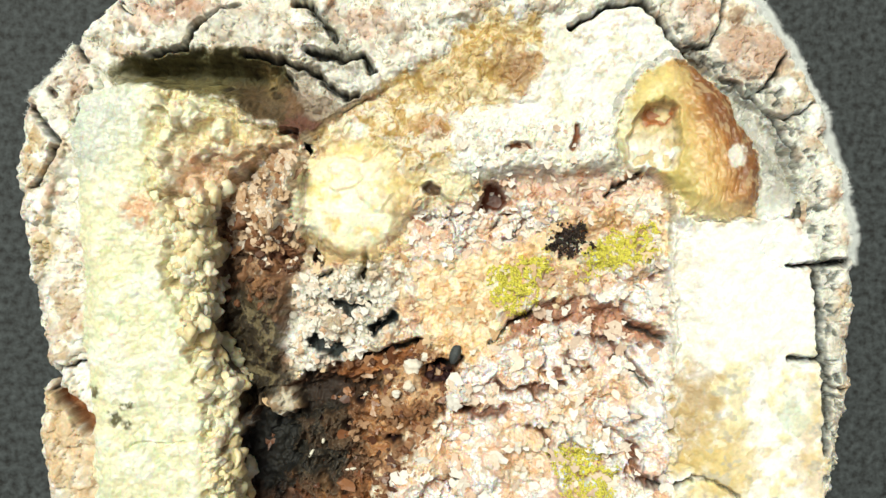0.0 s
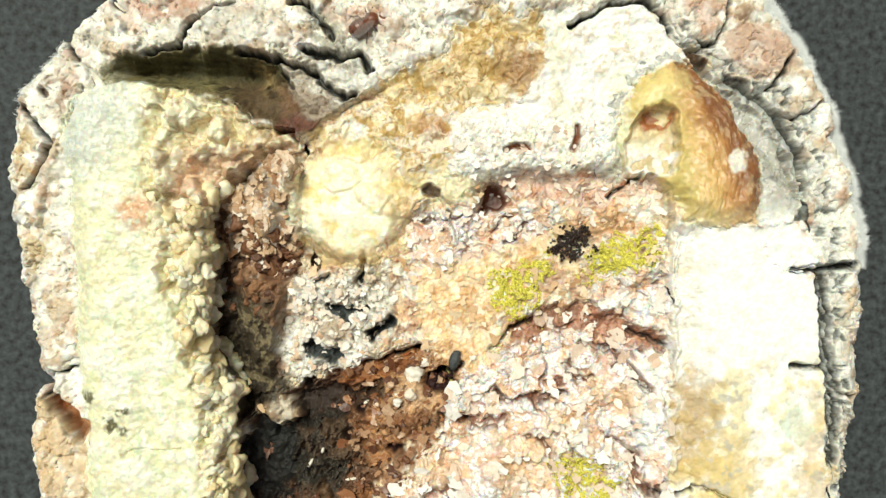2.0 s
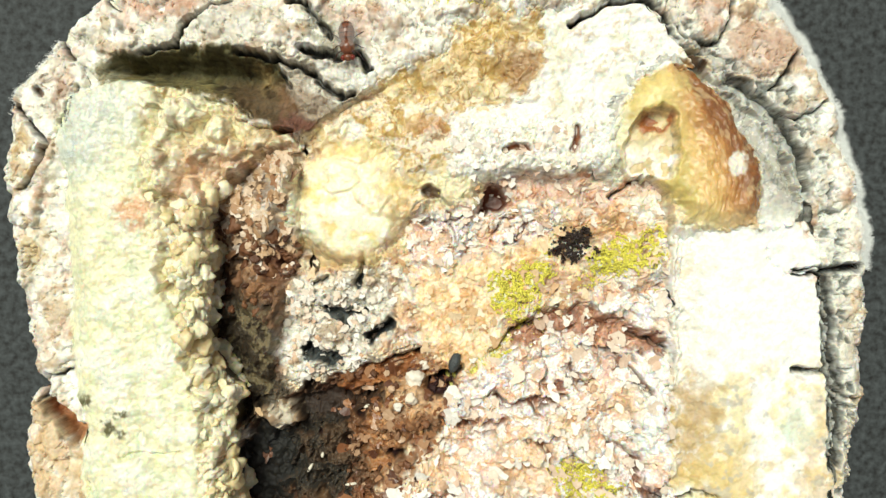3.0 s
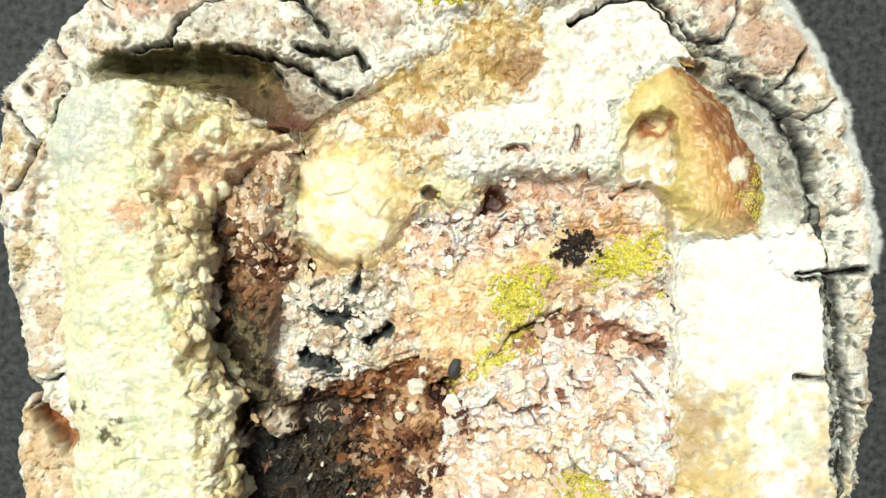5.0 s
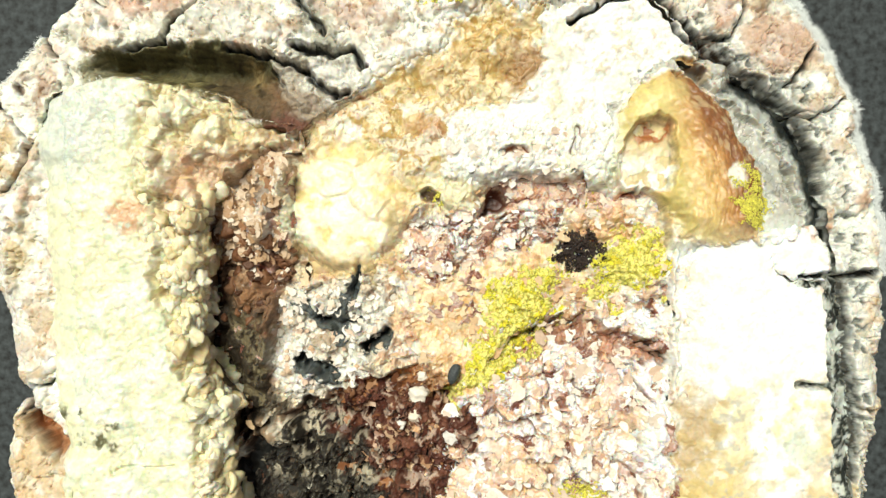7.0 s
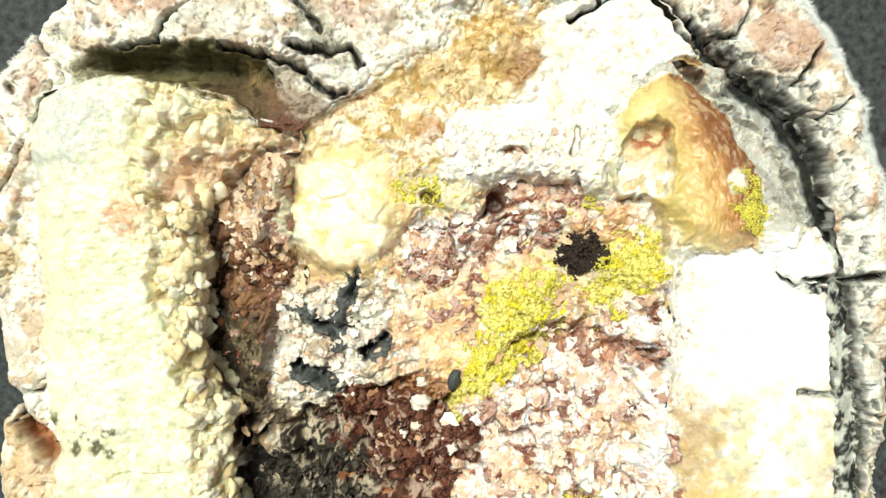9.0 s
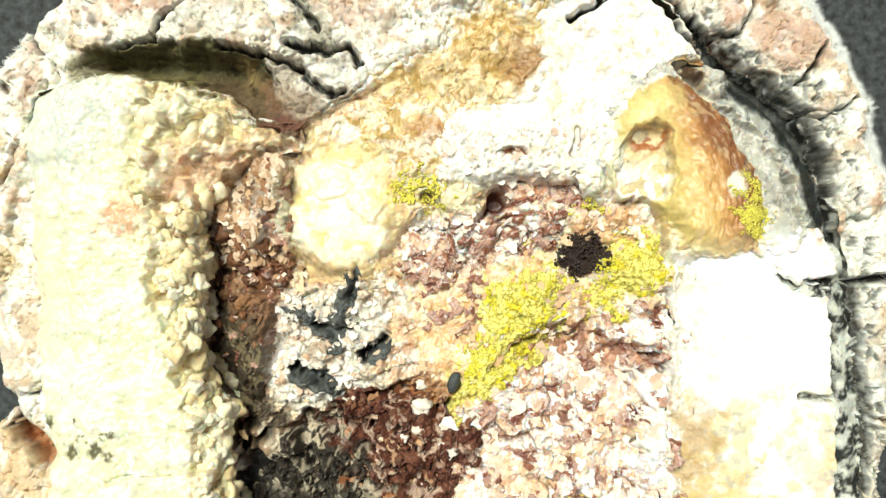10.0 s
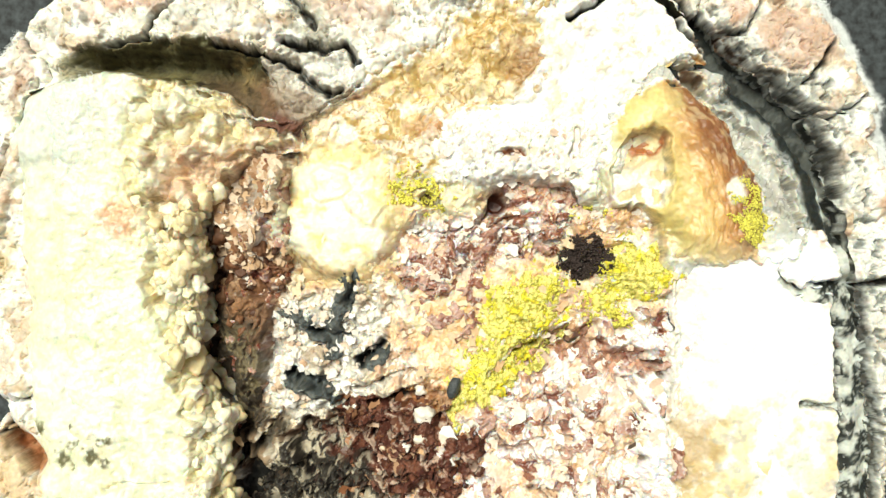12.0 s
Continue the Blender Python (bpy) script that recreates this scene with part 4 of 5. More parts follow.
for number, name, material, thick, label in (
        (0, "crust", DRY, 60, "white and tan cracked outer crust"), (12, "crust", DRY, 60, "white and tan crumbling crust"),
        (13, "crust_block", DRY, 60, "small whitish crust block"), (14, "crust_block", DRY, 60, "lumpy white crust block"), (15, "crust_block", DRY, 60, "pinkish-white crust block"),
        (1, "crust_block", DRY, 60, "mottled brown and white crust block"),
        (2, "crust_block", DRY, 60, "white fuzzy-edged crust block"), (3, "crust_strip", DRY, 60, "narrow tan crust strip"),
        (16, "crust_block", DRY, 50, "grey broken crust block"), (17, "hollow", DRY, 30, "olive-brown hollow under the crust"),
        (4, "crumb", MOIST, 40, "flaky pink and white mouldy crumb"), (18, "crumb", MOIST, 40, "tan and orange crumb"),
        (24, "crumb", MOIST, 40, "white crumb strip beside the plate"),
        (19, "ledge", MOIST, 40, "red-brown crumb ledge"), (20, "crumb", DAMP, 30, "brown crumb slope"),
        (21, "mouldy_patch", DRY, 40, "grey-white mouldy patch"), (22, "mouldy_patch", DRY, 40, "grey-white mouldy patch"),
        (5, "waxy_band", WAXY, 45, "ochre waxy band with butter-coloured dome"),
        (6, "cavity_floor", DAMP, 40, "dark red-brown moist cavity"), (7, "mould_plate", POWDER, 50, "flaky white mould sheet"),
        (8, "mould_plate", POWDER, 55, "thick white mould plate with yellowish stains"), (23, "crust_chunk", POWDER, 50, "small white chunk"),
        (9, "curled_lobe", WAXY, 60, "curled amber lobe with dark rim"),
        (10, "ridge", WAXY, 90, "pale yellow ridge with granular flank"), (11, "crust_flap", DRY, 60, "tan crust flap with rust slot")):
    film = number == 9
    # dark wall colours hold painted shade for the hollow and the cracks
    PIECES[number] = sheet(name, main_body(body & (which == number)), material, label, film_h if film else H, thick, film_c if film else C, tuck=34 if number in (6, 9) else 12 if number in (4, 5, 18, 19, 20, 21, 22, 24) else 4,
                           dip=0.5 if number in (6, 9) else 1.3 if number in (4, 5, 18, 19, 20, 21, 22, 24) else 2.5, web=0.9 if number in (1, 2, 3, 8, 9, 23) else 0.0,
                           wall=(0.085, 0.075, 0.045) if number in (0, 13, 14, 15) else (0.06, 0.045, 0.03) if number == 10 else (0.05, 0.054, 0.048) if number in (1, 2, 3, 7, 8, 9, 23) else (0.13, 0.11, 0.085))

# layer beneath: the same crumb a little lower, with painted shade and cobweb mould under the gaping cracks
under_h = H.copy()
for _ in range(10):
    p = np.pad(under_h, 3, mode="edge")
    under_h = np.minimum(under_h, (p[6:, 3:-3] + p[:-6, 3:-3] + p[3:-3, 6:] + p[3:-3, :-6]) / 4)
gape = np.maximum(step(trail([(1010, 45), (1080, 8), (1140, 3), (1186, 62), (1250, 120), (1345, 190), (1395, 270), (1412, 340), (1430, 420), (1440, 470), (1455, 632), (1466, 1000)]), 130, 90),
                  np.maximum(step(trail([(1362, 464), (1440, 470)]), 60, 40), step(trail([(640, 450), (610, 540), (600, 620), (570, 650)]), 44, 24)))
under_h = under_h - 9 - 16 * gape + 8 * mid + 4 * flk_h * gape + 3 * bead
under_h = under_h + 10 * gape * step(gv, 480, 520) * step(gu, 1400, 1430)
sunk = step(out_d, 60, 14) * step(gu, 1150, 1200)
under_h = under_h * (1 - sunk) + np.minimum(under_h, -85 + 10 * mid) * sunk
for _ in range(10):
    p = np.pad(under_h, 2, mode="edge")
    under_h = (2 * under_h + p[4:, 2:-2] + p[:-4, 2:-2] + p[2:-2, 4:] + p[2:-2, :-4]) / 6
under_h = np.maximum(under_h + 4 * (bead - 0.5) + 2 * leaf_h, -172)
under_h = np.where(np.minimum(cavity, scree) < 46, np.minimum(under_h, -138 + 10 * mid), under_h)
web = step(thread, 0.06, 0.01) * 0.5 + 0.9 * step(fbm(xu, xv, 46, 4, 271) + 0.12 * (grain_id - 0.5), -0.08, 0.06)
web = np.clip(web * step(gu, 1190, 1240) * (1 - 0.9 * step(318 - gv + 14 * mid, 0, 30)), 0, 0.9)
# near-black base stands for the shade down in the cracks
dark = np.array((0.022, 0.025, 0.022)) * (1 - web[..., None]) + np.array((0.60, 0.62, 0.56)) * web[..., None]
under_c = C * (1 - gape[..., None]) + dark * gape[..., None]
sheet("under_layer", rim < -14, DRY, "layer beneath with cobweb mould, painted dark as crack shade", under_h, 200, under_c, every=2, tuck=0)


def rooted(u, v):
    """Height of the loaf's surface at plan places."""
    i = np.clip(np.round((np.asarray(v) + 90) / STEP).astype(int), 0, H.shape[0] - 1)
    j = np.clip(np.round((np.asarray(u) + 40) / STEP).astype(int), 0, H.shape[1] - 1)
    return H[i, j], which[i, j]


rng = np.random.default_rng(7)


def spots(mask, count):
    """Random plan places, as many as wanted, drawn from where the mask is high."""
    weight = (mask * body).ravel()
    k = rng.choice(weight.size, count, p=weight / weight.sum())
    return gu.ravel()[k] + rng.uniform(-1, 1, count), gv.ravel()[k] + rng.uniform(-1, 1, count)


# ---- loose crumbs and nodules, each a part of its piece ----
def pebble(name, seed, rough, material):
    bm = bmesh.new()
    bmesh.ops.create_icosphere(bm, subdivisions=3, radius=1)
    off = Vector((seed * 7.3, seed * 3.1, 0))
    for vert in bm.verts:
        vert.co *= 1 + 0.7 * rough * noise.noise(vert.co * 1.3 + off) + 0.45 * rough * abs(noise.noise(vert.co * 2.6 + off)) + 0.12 * rough * noise.noise(vert.co * 6 + off)
    me = bpy.data.meshes.new(name)
    bm.to_mesh(me)
    bm.free()
    me.polygons.foreach_set("use_smooth", [True] * len(me.polygons))
    me.materials.append(material)
    return me


def varied(name, stops, rough, bump=0.5, glow=0.0):
    """A crumb material whose colour differs from piece to piece."""
    m = plain(name, (0.5, 0.5, 0.5), rough, 2600, 0.3, bump)
    nt = m.node_tree
    old = nt.nodes["Color Ramp"]
    info = nt.nodes.new("ShaderNodeObjectInfo")
    ramp = nt.nodes.new("ShaderNodeValToRGB")
    for i in range(1, len(stops) - 1):
        ramp.color_ramp.elements.new(i / (len(stops) - 1))
    for e, c in zip(ramp.color_ramp.elements, stops):
        e.color = (*c, 1)
    mul = nt.nodes.new("ShaderNodeMix")
    mul.data_type, mul.blend_type = "RGBA", "MULTIPLY"
    mul.inputs["Factor"].default_value = 1
    old.color_ramp.elements[0].color, old.color_ramp.elements[1].color = (0.88, 0.84, 0.78, 1), (1.0, 1.0, 1.0, 1)
    nt.links.new(info.outputs["Random"], ramp.inputs[0])
    nt.links.new(ramp.outputs[0], mul.inputs["A"])
    nt.links.new(old.outputs[0], mul.inputs["B"])
    skin = nt.nodes["Principled BSDF"]
    nt.links.new(mul.outputs["Result"], skin.inputs["Base Color"])
    skin.inputs["Subsurface Weight"].default_value, skin.inputs["Subsurface Scale"].default_value = glow, 0.0003 / MAG
    skin.inputs["Subsurface Radius"].default_value = (1.0, 0.6, 0.3)
    return m


def scatter(name, mask, count, low, high, rough, material, sink=0.35, owner=None, span=None):
    shapes = [pebble(name, i + 1, rough, material) for i in range(6)]
    us, vs = spots(mask, count)
    hs, ws = rooted(us, vs)
    for u, v, h, w in zip(us, vs, hs, ws):
        r = low + (high - low) * rng.random() ** 2
        ob = new(name, shapes[rng.integers(6)])
        ob.parent = PIECES[int(w) if owner is None else owner]
        if span:
            h = rng.uniform(*span)
        turn = Euler(rng.uniform(0, 6.28, 3)).to_matrix().to_4x4()
        size = Matrix.Diagonal((r * S * rng.uniform(0.8, 1.25), r * S * rng.uniform(0.8, 1.25), r * S * rng.uniform(0.6, 1.0), 1))
        ob.matrix_local = Matrix.Translation(at(u, v, h + r * sink)) @ turn @ size


NODULE = varied("nodule", ((0.74, 0.62, 0.36), (0.82, 0.75, 0.50), (0.84, 0.80, 0.60), (0.85, 0.83, 0.68)), 0.4, 0.2, 0.5)
CRUMB = varied("crumb", ((0.62, 0.40, 0.26), (0.78, 0.62, 0.46), (0.84, 0.79, 0.70), (0.86, 0.84, 0.79)), 0.6)
BROWN_CRUMB = varied("brown_crumb", ((0.07, 0.028, 0.014), (0.17, 0.07, 0.032), (0.22, 0.10, 0.045), (0.32, 0.18, 0.10)), 0.6)
scatter("nodule", flank * (which == 10) * step(slope, 0.12, 0.5) * step(gv, 330, 420), 220, 8, 19, 0.9, NODULE, -0.55)
scatter("nodule", within(np.abs(ridge + 15) - 8, 4) * step(gv, 300, 350) * step(gu, 320, 340), 150, 8, 20, 0.9, NODULE, 0, 10, (-60, -14))
scatter("crumb", cm * (which == 4) * step(plateau, 0.2, 0.6), 60, 3, 8, 1.0, CRUMB, -0.4)
scatter("brown_crumb", (which == 20) * step(gv, 360, 420) * step(560 - gv, 0, 40), 50, 5, 14, 0.9, BROWN_CRUMB, -0.2)
scatter("brown_crumb", (which == 6) * step(gu, 540, 640), 90, 3, 8, 0.9, BROWN_CRUMB, 0.0)
scatter("pale_crumb", am * ((which == 21) | (which == 22)), 70, 3, 8, 1.0, CRUMB, -0.1)


def flake(name, seed, material):
    """A small curled chip, thicker in the middle."""
    r = random.Random(seed)
    n = 11
    ring = [(math.cos(6.283 * k / n) * q, math.sin(6.283 * k / n) * q * 0.7, r.uniform(-0.04, 0.14)) for k in range(n) for q in [r.uniform(0.45, 1.2)]]
    me = bpy.data.meshes.new(name)
    faces = [(k, (k + 1) % n, n) for k in range(n)] + [((k + 1) % n, k, n + 1) for k in range(n)]
    me.from_pydata(ring + [(0.1, 0, 0.05), (0, 0, -0.1)], [], faces)
    me.materials.append(material)
    return me


def scatter_flakes(name, mask, count, low, high, material, tilt=17):
    shapes = [flake(name, 11 * i + count, material) for i in range(8)]
    us, vs = spots(mask, count)
    hs, ws = rooted(us, vs)
    for u, v, h, w in zip(us, vs, hs, ws):
        r = (low + (high - low) * rng.random() ** 1.6) * S
        ob = new(name, shapes[rng.integers(8)])
        ob.parent = PIECES[int(w)]
        ob.matrix_local = Matrix.Translation(at(u, v, h + 1.5)) @ pose(0, 0, 0, rng.normal(0, tilt), rng.normal(0, tilt), rng.uniform(0, 360)) @ Matrix.Diagonal((r, r, r, 1))


CHIP = varied("pale_chip", ((0.68, 0.48, 0.36), (0.80, 0.70, 0.60), (0.84, 0.80, 0.75), (0.86, 0.85, 0.82)), 0.5, 0.2)
RUST_CHIP = varied("rust_chip", ((0.08, 0.028, 0.014), (0.20, 0.075, 0.03), (0.34, 0.15, 0.06), (0.5, 0.34, 0.22)), 0.4, 0.2)
TAN_CHIP = varied("tan_chip", ((0.50, 0.28, 0.14), (0.68, 0.46, 0.26), (0.78, 0.62, 0.42), (0.82, 0.74, 0.58)), 0.5, 0.2)
scatter_flakes("flake", cm * ((which == 4) | (which == 24)), 220, 7, 22, CHIP)
scatter_flakes("flake", cm * (which == 18) * step(oval(1022, 432, 50, 40), 0, 8), 130, 5, 14, CHIP)
scatter_flakes("flake", (which == 19) * 1.0, 70, 5, 13, CHIP)
scatter_flakes("tan_flake", step(leaf_id, 0.3, 0.5) * (1 - cm) * (which == 18) * (1 - patchy(ash, 20)) * step(oval(1022, 432, 50, 40), 0, 8), 130, 5, 15, TAN_CHIP, 14)
scatter_flakes("flake", am * ((which == 21) | (which == 22)), 150, 5, 13, CHIP)
BROWN_CHIP = varied("brown_chip", ((0.30, 0.15, 0.075), (0.52, 0.34, 0.19), (0.68, 0.52, 0.38), (0.82, 0.76, 0.69)), 0.5, 0.2)
scatter_flakes("brown_flake", (which == 20) * step(520 - gv, 0, 120), 170, 6, 16, BROWN_CHIP)
scatter_flakes("rust_flake", (which == 6) * (0.02 + step(gu, 570, 650)), 150, 6, 18, RUST_CHIP)
scatter_flakes("flake", (which == 7) * step(gv, 180, 250) * step(1070 - gu, 0, 20), 50, 5, 12, CHIP, 12)
for u, v, r, w in ((728, 656, 15, 6), (722, 690, 10, 6), (700, 700, 7, 6), (660, 714, 7, 6), (752, 640, 8, 18), (688, 672, 6, 6)):
    ob = new("crumb", pebble("crumb", u % 7 + 1, 0.8, CRUMB))
    ob.parent = PIECES[w]
    ob.matrix_local = Matrix.Translation(at(u, v, float(rooted([u], [v])[0][0]) + r * 0.4)) @ Matrix.Diagonal((r * S, r * S * 0.9, r * S * 0.8, 1))
seed_pod = new("seed", pebble("seed", 5, 0.2, SOOT_M))
seed_pod.parent = PIECES[18]
seed_pod.matrix_local = Matrix.Translation(at(806, 632, float(rooted([806], [632])[0][0]) + 6)) @ pose(0, 0, 0, 10, 0, 70) @ Matrix.Diagonal((18 * S, 10 * S, 9 * S, 1))
tagged(seed_pod, "dark blue-grey seed stuck in the crumb")


# ---- powdery mould: masses of tiny granules ----
def granules(name, mask, count, low, high, material, parent, label, lift=0.0):
    us, vs = spots(mask, count)
    hs, _ = rooted(us, vs)
    rs = rng.uniform(low, high, count)
    base = np.array([(1, 0, 0), (-1, 0, 0), (0, 1, 0), (0, -1, 0), (0, 0, 1), (0, 0, -1)], float)
    tri = np.array([(0, 2, 4), (2, 1, 4), (1, 3, 4), (3, 0, 4), (2, 0, 5), (1, 2, 5), (3, 1, 5), (0, 3, 5)])
    ang = rng.uniform(0, 6.28, count)
    co = np.repeat(base[None], count, 0)
    x = co[..., 0] * np.cos(ang)[:, None] - co[..., 1] * np.sin(ang)[:, None]
    y = co[..., 0] * np.sin(ang)[:, None] + co[..., 1] * np.cos(ang)[:, None]
    up = rs * rng.uniform(0.2, 1.6, count)
    pts = np.stack([(us[:, None] - 784 + x * rs[:, None]) * S, (441 - vs[:, None] + y * rs[:, None]) * S,
                    (hs[:, None] + up[:, None] + lift + co[..., 2] * rs[:, None]) * S], 2).reshape(-1, 3)
    faces = (tri[None] + 6 * np.arange(count)[:, None, None]).reshape(-1, 3)
    me = bpy.data.meshes.new(name)
    me.from_pydata(pts.tolist(), [], faces.tolist())
    me.polygons.foreach_set("use_smooth", [True] * len(me.polygons))
    me.materials.append(material)
    ob = new(name, me)
    ob.parent = parent
    return tagged(ob, label, kind="stuff")


lab = step(np.abs(fbm(gu, gv, 13, 2, 280)), 0.30, 0.12)
patch_one = poly([(872, 482), (962, 448), (978, 478), (940, 520), (930, 552), (878, 548)])
patch_two = poly([(1030, 462), (1070, 425), (1165, 412), (1168, 448), (1110, 468), (1050, 482)])
patch_three = poly([(985, 812), (1050, 805), (1090, 850), (1090, 900), (1010, 900)])
granules("yellow_mould", patchy(patch_one, 24, 1.3) * lab, 2600, 1.1, 2.6, YELLOW_M, PIECES[18], "bright yellow powdery mould")
granules("yellow_mould", patchy(patch_two, 24, 1.3) * lab, 2600, 1.1, 2.6, YELLOW_M, PIECES[18], "bright yellow powdery mould")
granules("yellow_mould", patchy(patch_three, 24, 1.3) * lab, 2300, 1.1, 2.6, YELLOW_M, PIECES[4], "bright yellow powdery mould")
granules("dark_mould", patchy(oval(1015, 430, 30, 23), 14, 1.1) * (0.1 + lab), 600, 1.5, 3.4, BLACK_M, PIECES[18], "black-brown granular mould spot", 2)


# ---- fuzz of fine hairs ----
def fuzz(name, mask, count, low, high, parent, away, spread, label):
    us, vs = spots(mask, count)
    hs, _ = rooted(us, vs)
    n = np.stack([us - away[0], vs - away[1]], 1)
    ang = np.arctan2(n[:, 1], n[:, 0]) + rng.normal(0, spread, count)
    ln = rng.uniform(low, high, count)
    bend = rng.normal(0, 0.35, count)
    pts, faces = [], []
    for u, v, h, a, l, b in zip(us, vs, hs, ang, ln, bend):
        du, dv = math.cos(a), math.sin(a)
        eu, ev = math.cos(a + b), math.sin(a + b)
        w = 0.3
        k = len(pts)
        mu, mv = u + du * l * 0.5, v + dv * l * 0.5
        pts += [at(u - dv * w, v + du * w, h - 1), at(u + dv * w, v - du * w, h - 1), at(mu + dv * w * 0.7, mv - du * w * 0.7, h + l * 0.22),
                at(mu - dv * w * 0.7, mv + du * w * 0.7, h + l * 0.22), at(mu + eu * l * 0.5, mv + ev * l * 0.5, h + l * 0.18)]
        faces += [(k, k + 1, k + 2, k + 3), (k + 3, k + 2, k + 4)]
    me = bpy.data.meshes.new(name)
    me.from_pydata(pts, [], faces)
    me.materials.append(FUZZ_M)
    ob = new(name, me)
    ob.parent = parent
    return tagged(ob, label, kind="stuff")


outer = step(rim, -26, -6)
for k, n in ((1, 4000), (2, 4000)):
    fuzz("mould_fuzz", outer * (which == k) * step(gu, 1290, 1330), n, 4, 17, PIECES[k], (850, 420), 0.9, "fringe of fine white mould hairs")
fuzz("mould_fuzz", within(collar, 20) * (which == 9), 500, 4, 9, PIECES[9], (1220, 260), 0.9, "fringe of fine white mould hairs")
fuzz("mould_fuzz", step(oval(178, 225, 66, 90, 10), 10, -20) * (which == 10), 700, 4, 10, PIECES[10], (260, 330), 0.6, "fringe of fine grey mould hairs")
fuzz("mould_fuzz", outer * (which == 13), 260, 4, 9, PIECES[13], (850, 420), 0.9, "fringe of fine white mould hairs")

# ---- mould that pushes up as time goes on ----
def growth(name, mask, colours, material, label, lift, relief):
    """A skin that follows the loaf's relief, proud of it where the mask is high and buried where it is low."""
    keep = spread(spread(spread(mask > 0.04)))
    heights = H + lift * (1.7 * mask - 0.7) + relief * mask
    cell = keep[:-1, :-1] & keep[1:, :-1] & keep[:-1, 1:] & keep[1:, 1:]
    ids = np.arange(keep.size).reshape(keep.shape)
    faces = np.stack([ids[1:, :-1][cell], ids[1:, 1:][cell], ids[:-1, 1:][cell], ids[:-1, :-1][cell]], 1)
    k, back = np.unique(faces, return_inverse=True)
    co = np.stack([(gu.ravel()[k] - 784) * S, (441 - gv.ravel()[k]) * S, heights.ravel()[k] * S], 1)
    me = bpy.data.meshes.new(name)
    me.from_pydata(co.tolist(), [], back.reshape(-1, 4).tolist())
    me.polygons.foreach_set("use_smooth", np.ones(len(faces), bool))
    layer = me.color_attributes.new("pigment", "FLOAT_COLOR", "POINT")
    rgba = np.ones((len(k), 4), np.float32)
    rgba[:, :3] = colours.reshape(-1, 3)[k]
    layer.data.foreach_set("color", rgba.ravel())
    me.materials.append(material)
    ob = new(name, me)
    ob.parent = loaf
    return tagged(ob, label, kind="stuff")


def blend(*layers):
    """Pigments laid one over another, each with its cover."""
    out = np.zeros(gu.shape + (3,))
    for colour, cover in layers:
        cover = np.clip(cover * np.ones(gu.shape), 0, 1)[..., None]
        out = out * (1 - cover) + np.array(colour) * cover
    return out


rot_area = poly([(452, 775), (500, 712), (570, 668), (626, 642), (700, 632), (760, 655), (815, 672), (802, 740), (772, 790), (722, 900), (690, 1000), (430, 1000), (436, 830)])
rot_mask = patchy(rot_area, 26) * (0.25 + 0.75 * step(mid + 0.4 * (flk_id - 0.5), -0.5, -0.2))
sooty = step(0.6 * (620 - gu) + 0.5 * (gv - 740) + 90 * mid + 50 * (flk_id - 0.5), -20, 30)
rot_skin = growth("dark_red_rot", rot_mask, blend(((0.085, 0.027, 0.017), 1), ((0.16, 0.06, 0.035), step(grain_id + mid, 0.5, 0.7)), ((0.28, 0.16, 0.12), 0.6 * leaf_edge * step(leaf_id, 0.45, 0.5)), ((0.44, 0.32, 0.25), step(leaf_id, 0.92, 0.95)),
                  ((0.028, 0.026, 0.021), 0.95 * sooty), ((0.15, 0.14, 0.11), 0.7 * sooty * leaf_edge), ((0.46, 0.40, 0.30), sooty * step(leaf_id, 0.86, 0.9) * step(gv + 40 * mid, 830, 790)), ((0.012, 0.008, 0.007), step(crease, 0.06, 0.02))),
                  DAMP, "spreading dark red and sooty rot", 7, 7 * bubble * lump_id + 3 * leaf_h + 4 * fold_b - 6 * step(crease, 0.06, 0))
# reddish decay that blotches the crumb, the slope and the ledge
blotch = fbm(xu, xv, 34, 4, 283) + 0.25 * (grain_id - 0.5) + 0.12 * (lump_id - 0.5)
decay_paint = blend(((0.30, 0.135, 0.085), 1), ((0.17, 0.055, 0.035), step(blotch, 0.2, 0.34)), ((0.46, 0.29, 0.23), step(grain_id, 0.65, 0.8)), ((0.66, 0.58, 0.54), 0.8 * step(thread, 0.045, 0.015)))
clear = step(np.minimum(np.minimum(oval(1022, 432, 56, 46), patch_one), patch_two), 0, 14)
DECAY = []
for number, area, low in ((20, scree, 0.26), (4, crumb + 6, 0.14), (18, np.minimum(crumb + 400 * (gv > 480), oval(800, 500, 70, 60)), 0.13), (19, ledge, 0.06)):
    mask = within(area, 10) * step(blotch + (0.35 * patchy(oval(502, 430, 24, 58, 8), 16) if number == 20 else 0), low, low + 0.09) * clear * body
    DECAY.append((growth("reddish_decay", mask, decay_paint, MOIST, "spreading reddish-brown decay", 3, 3 * bead * grain_id + 2 * fold_b), number))
soot_d = np.minimum.reduce([oval(634, 484, 12, 42, 24), oval(611, 545, 17, 34, -8), oval(683, 584, 13, 24, 40), oval(577, 634, 36, 15, 20), oval(600, 552, 30, 7, 25), oval(556, 520, 22, 7, 15)])
soot_mask = patchy(soot_d, 10, 0.6)
soot_skin = growth("charcoal_mould", soot_mask, blend(((0.062, 0.07, 0.068), 1), ((0.11, 0.12, 0.115), step(leaf_id, 0.5, 0.7)), ((0.03, 0.032, 0.03), 0.8 * leaf_edge)),
                   DRY, "spreading charcoal-grey mould", 6, 2 * bead - np.clip(0.5 * (H + 50), -20, 30))
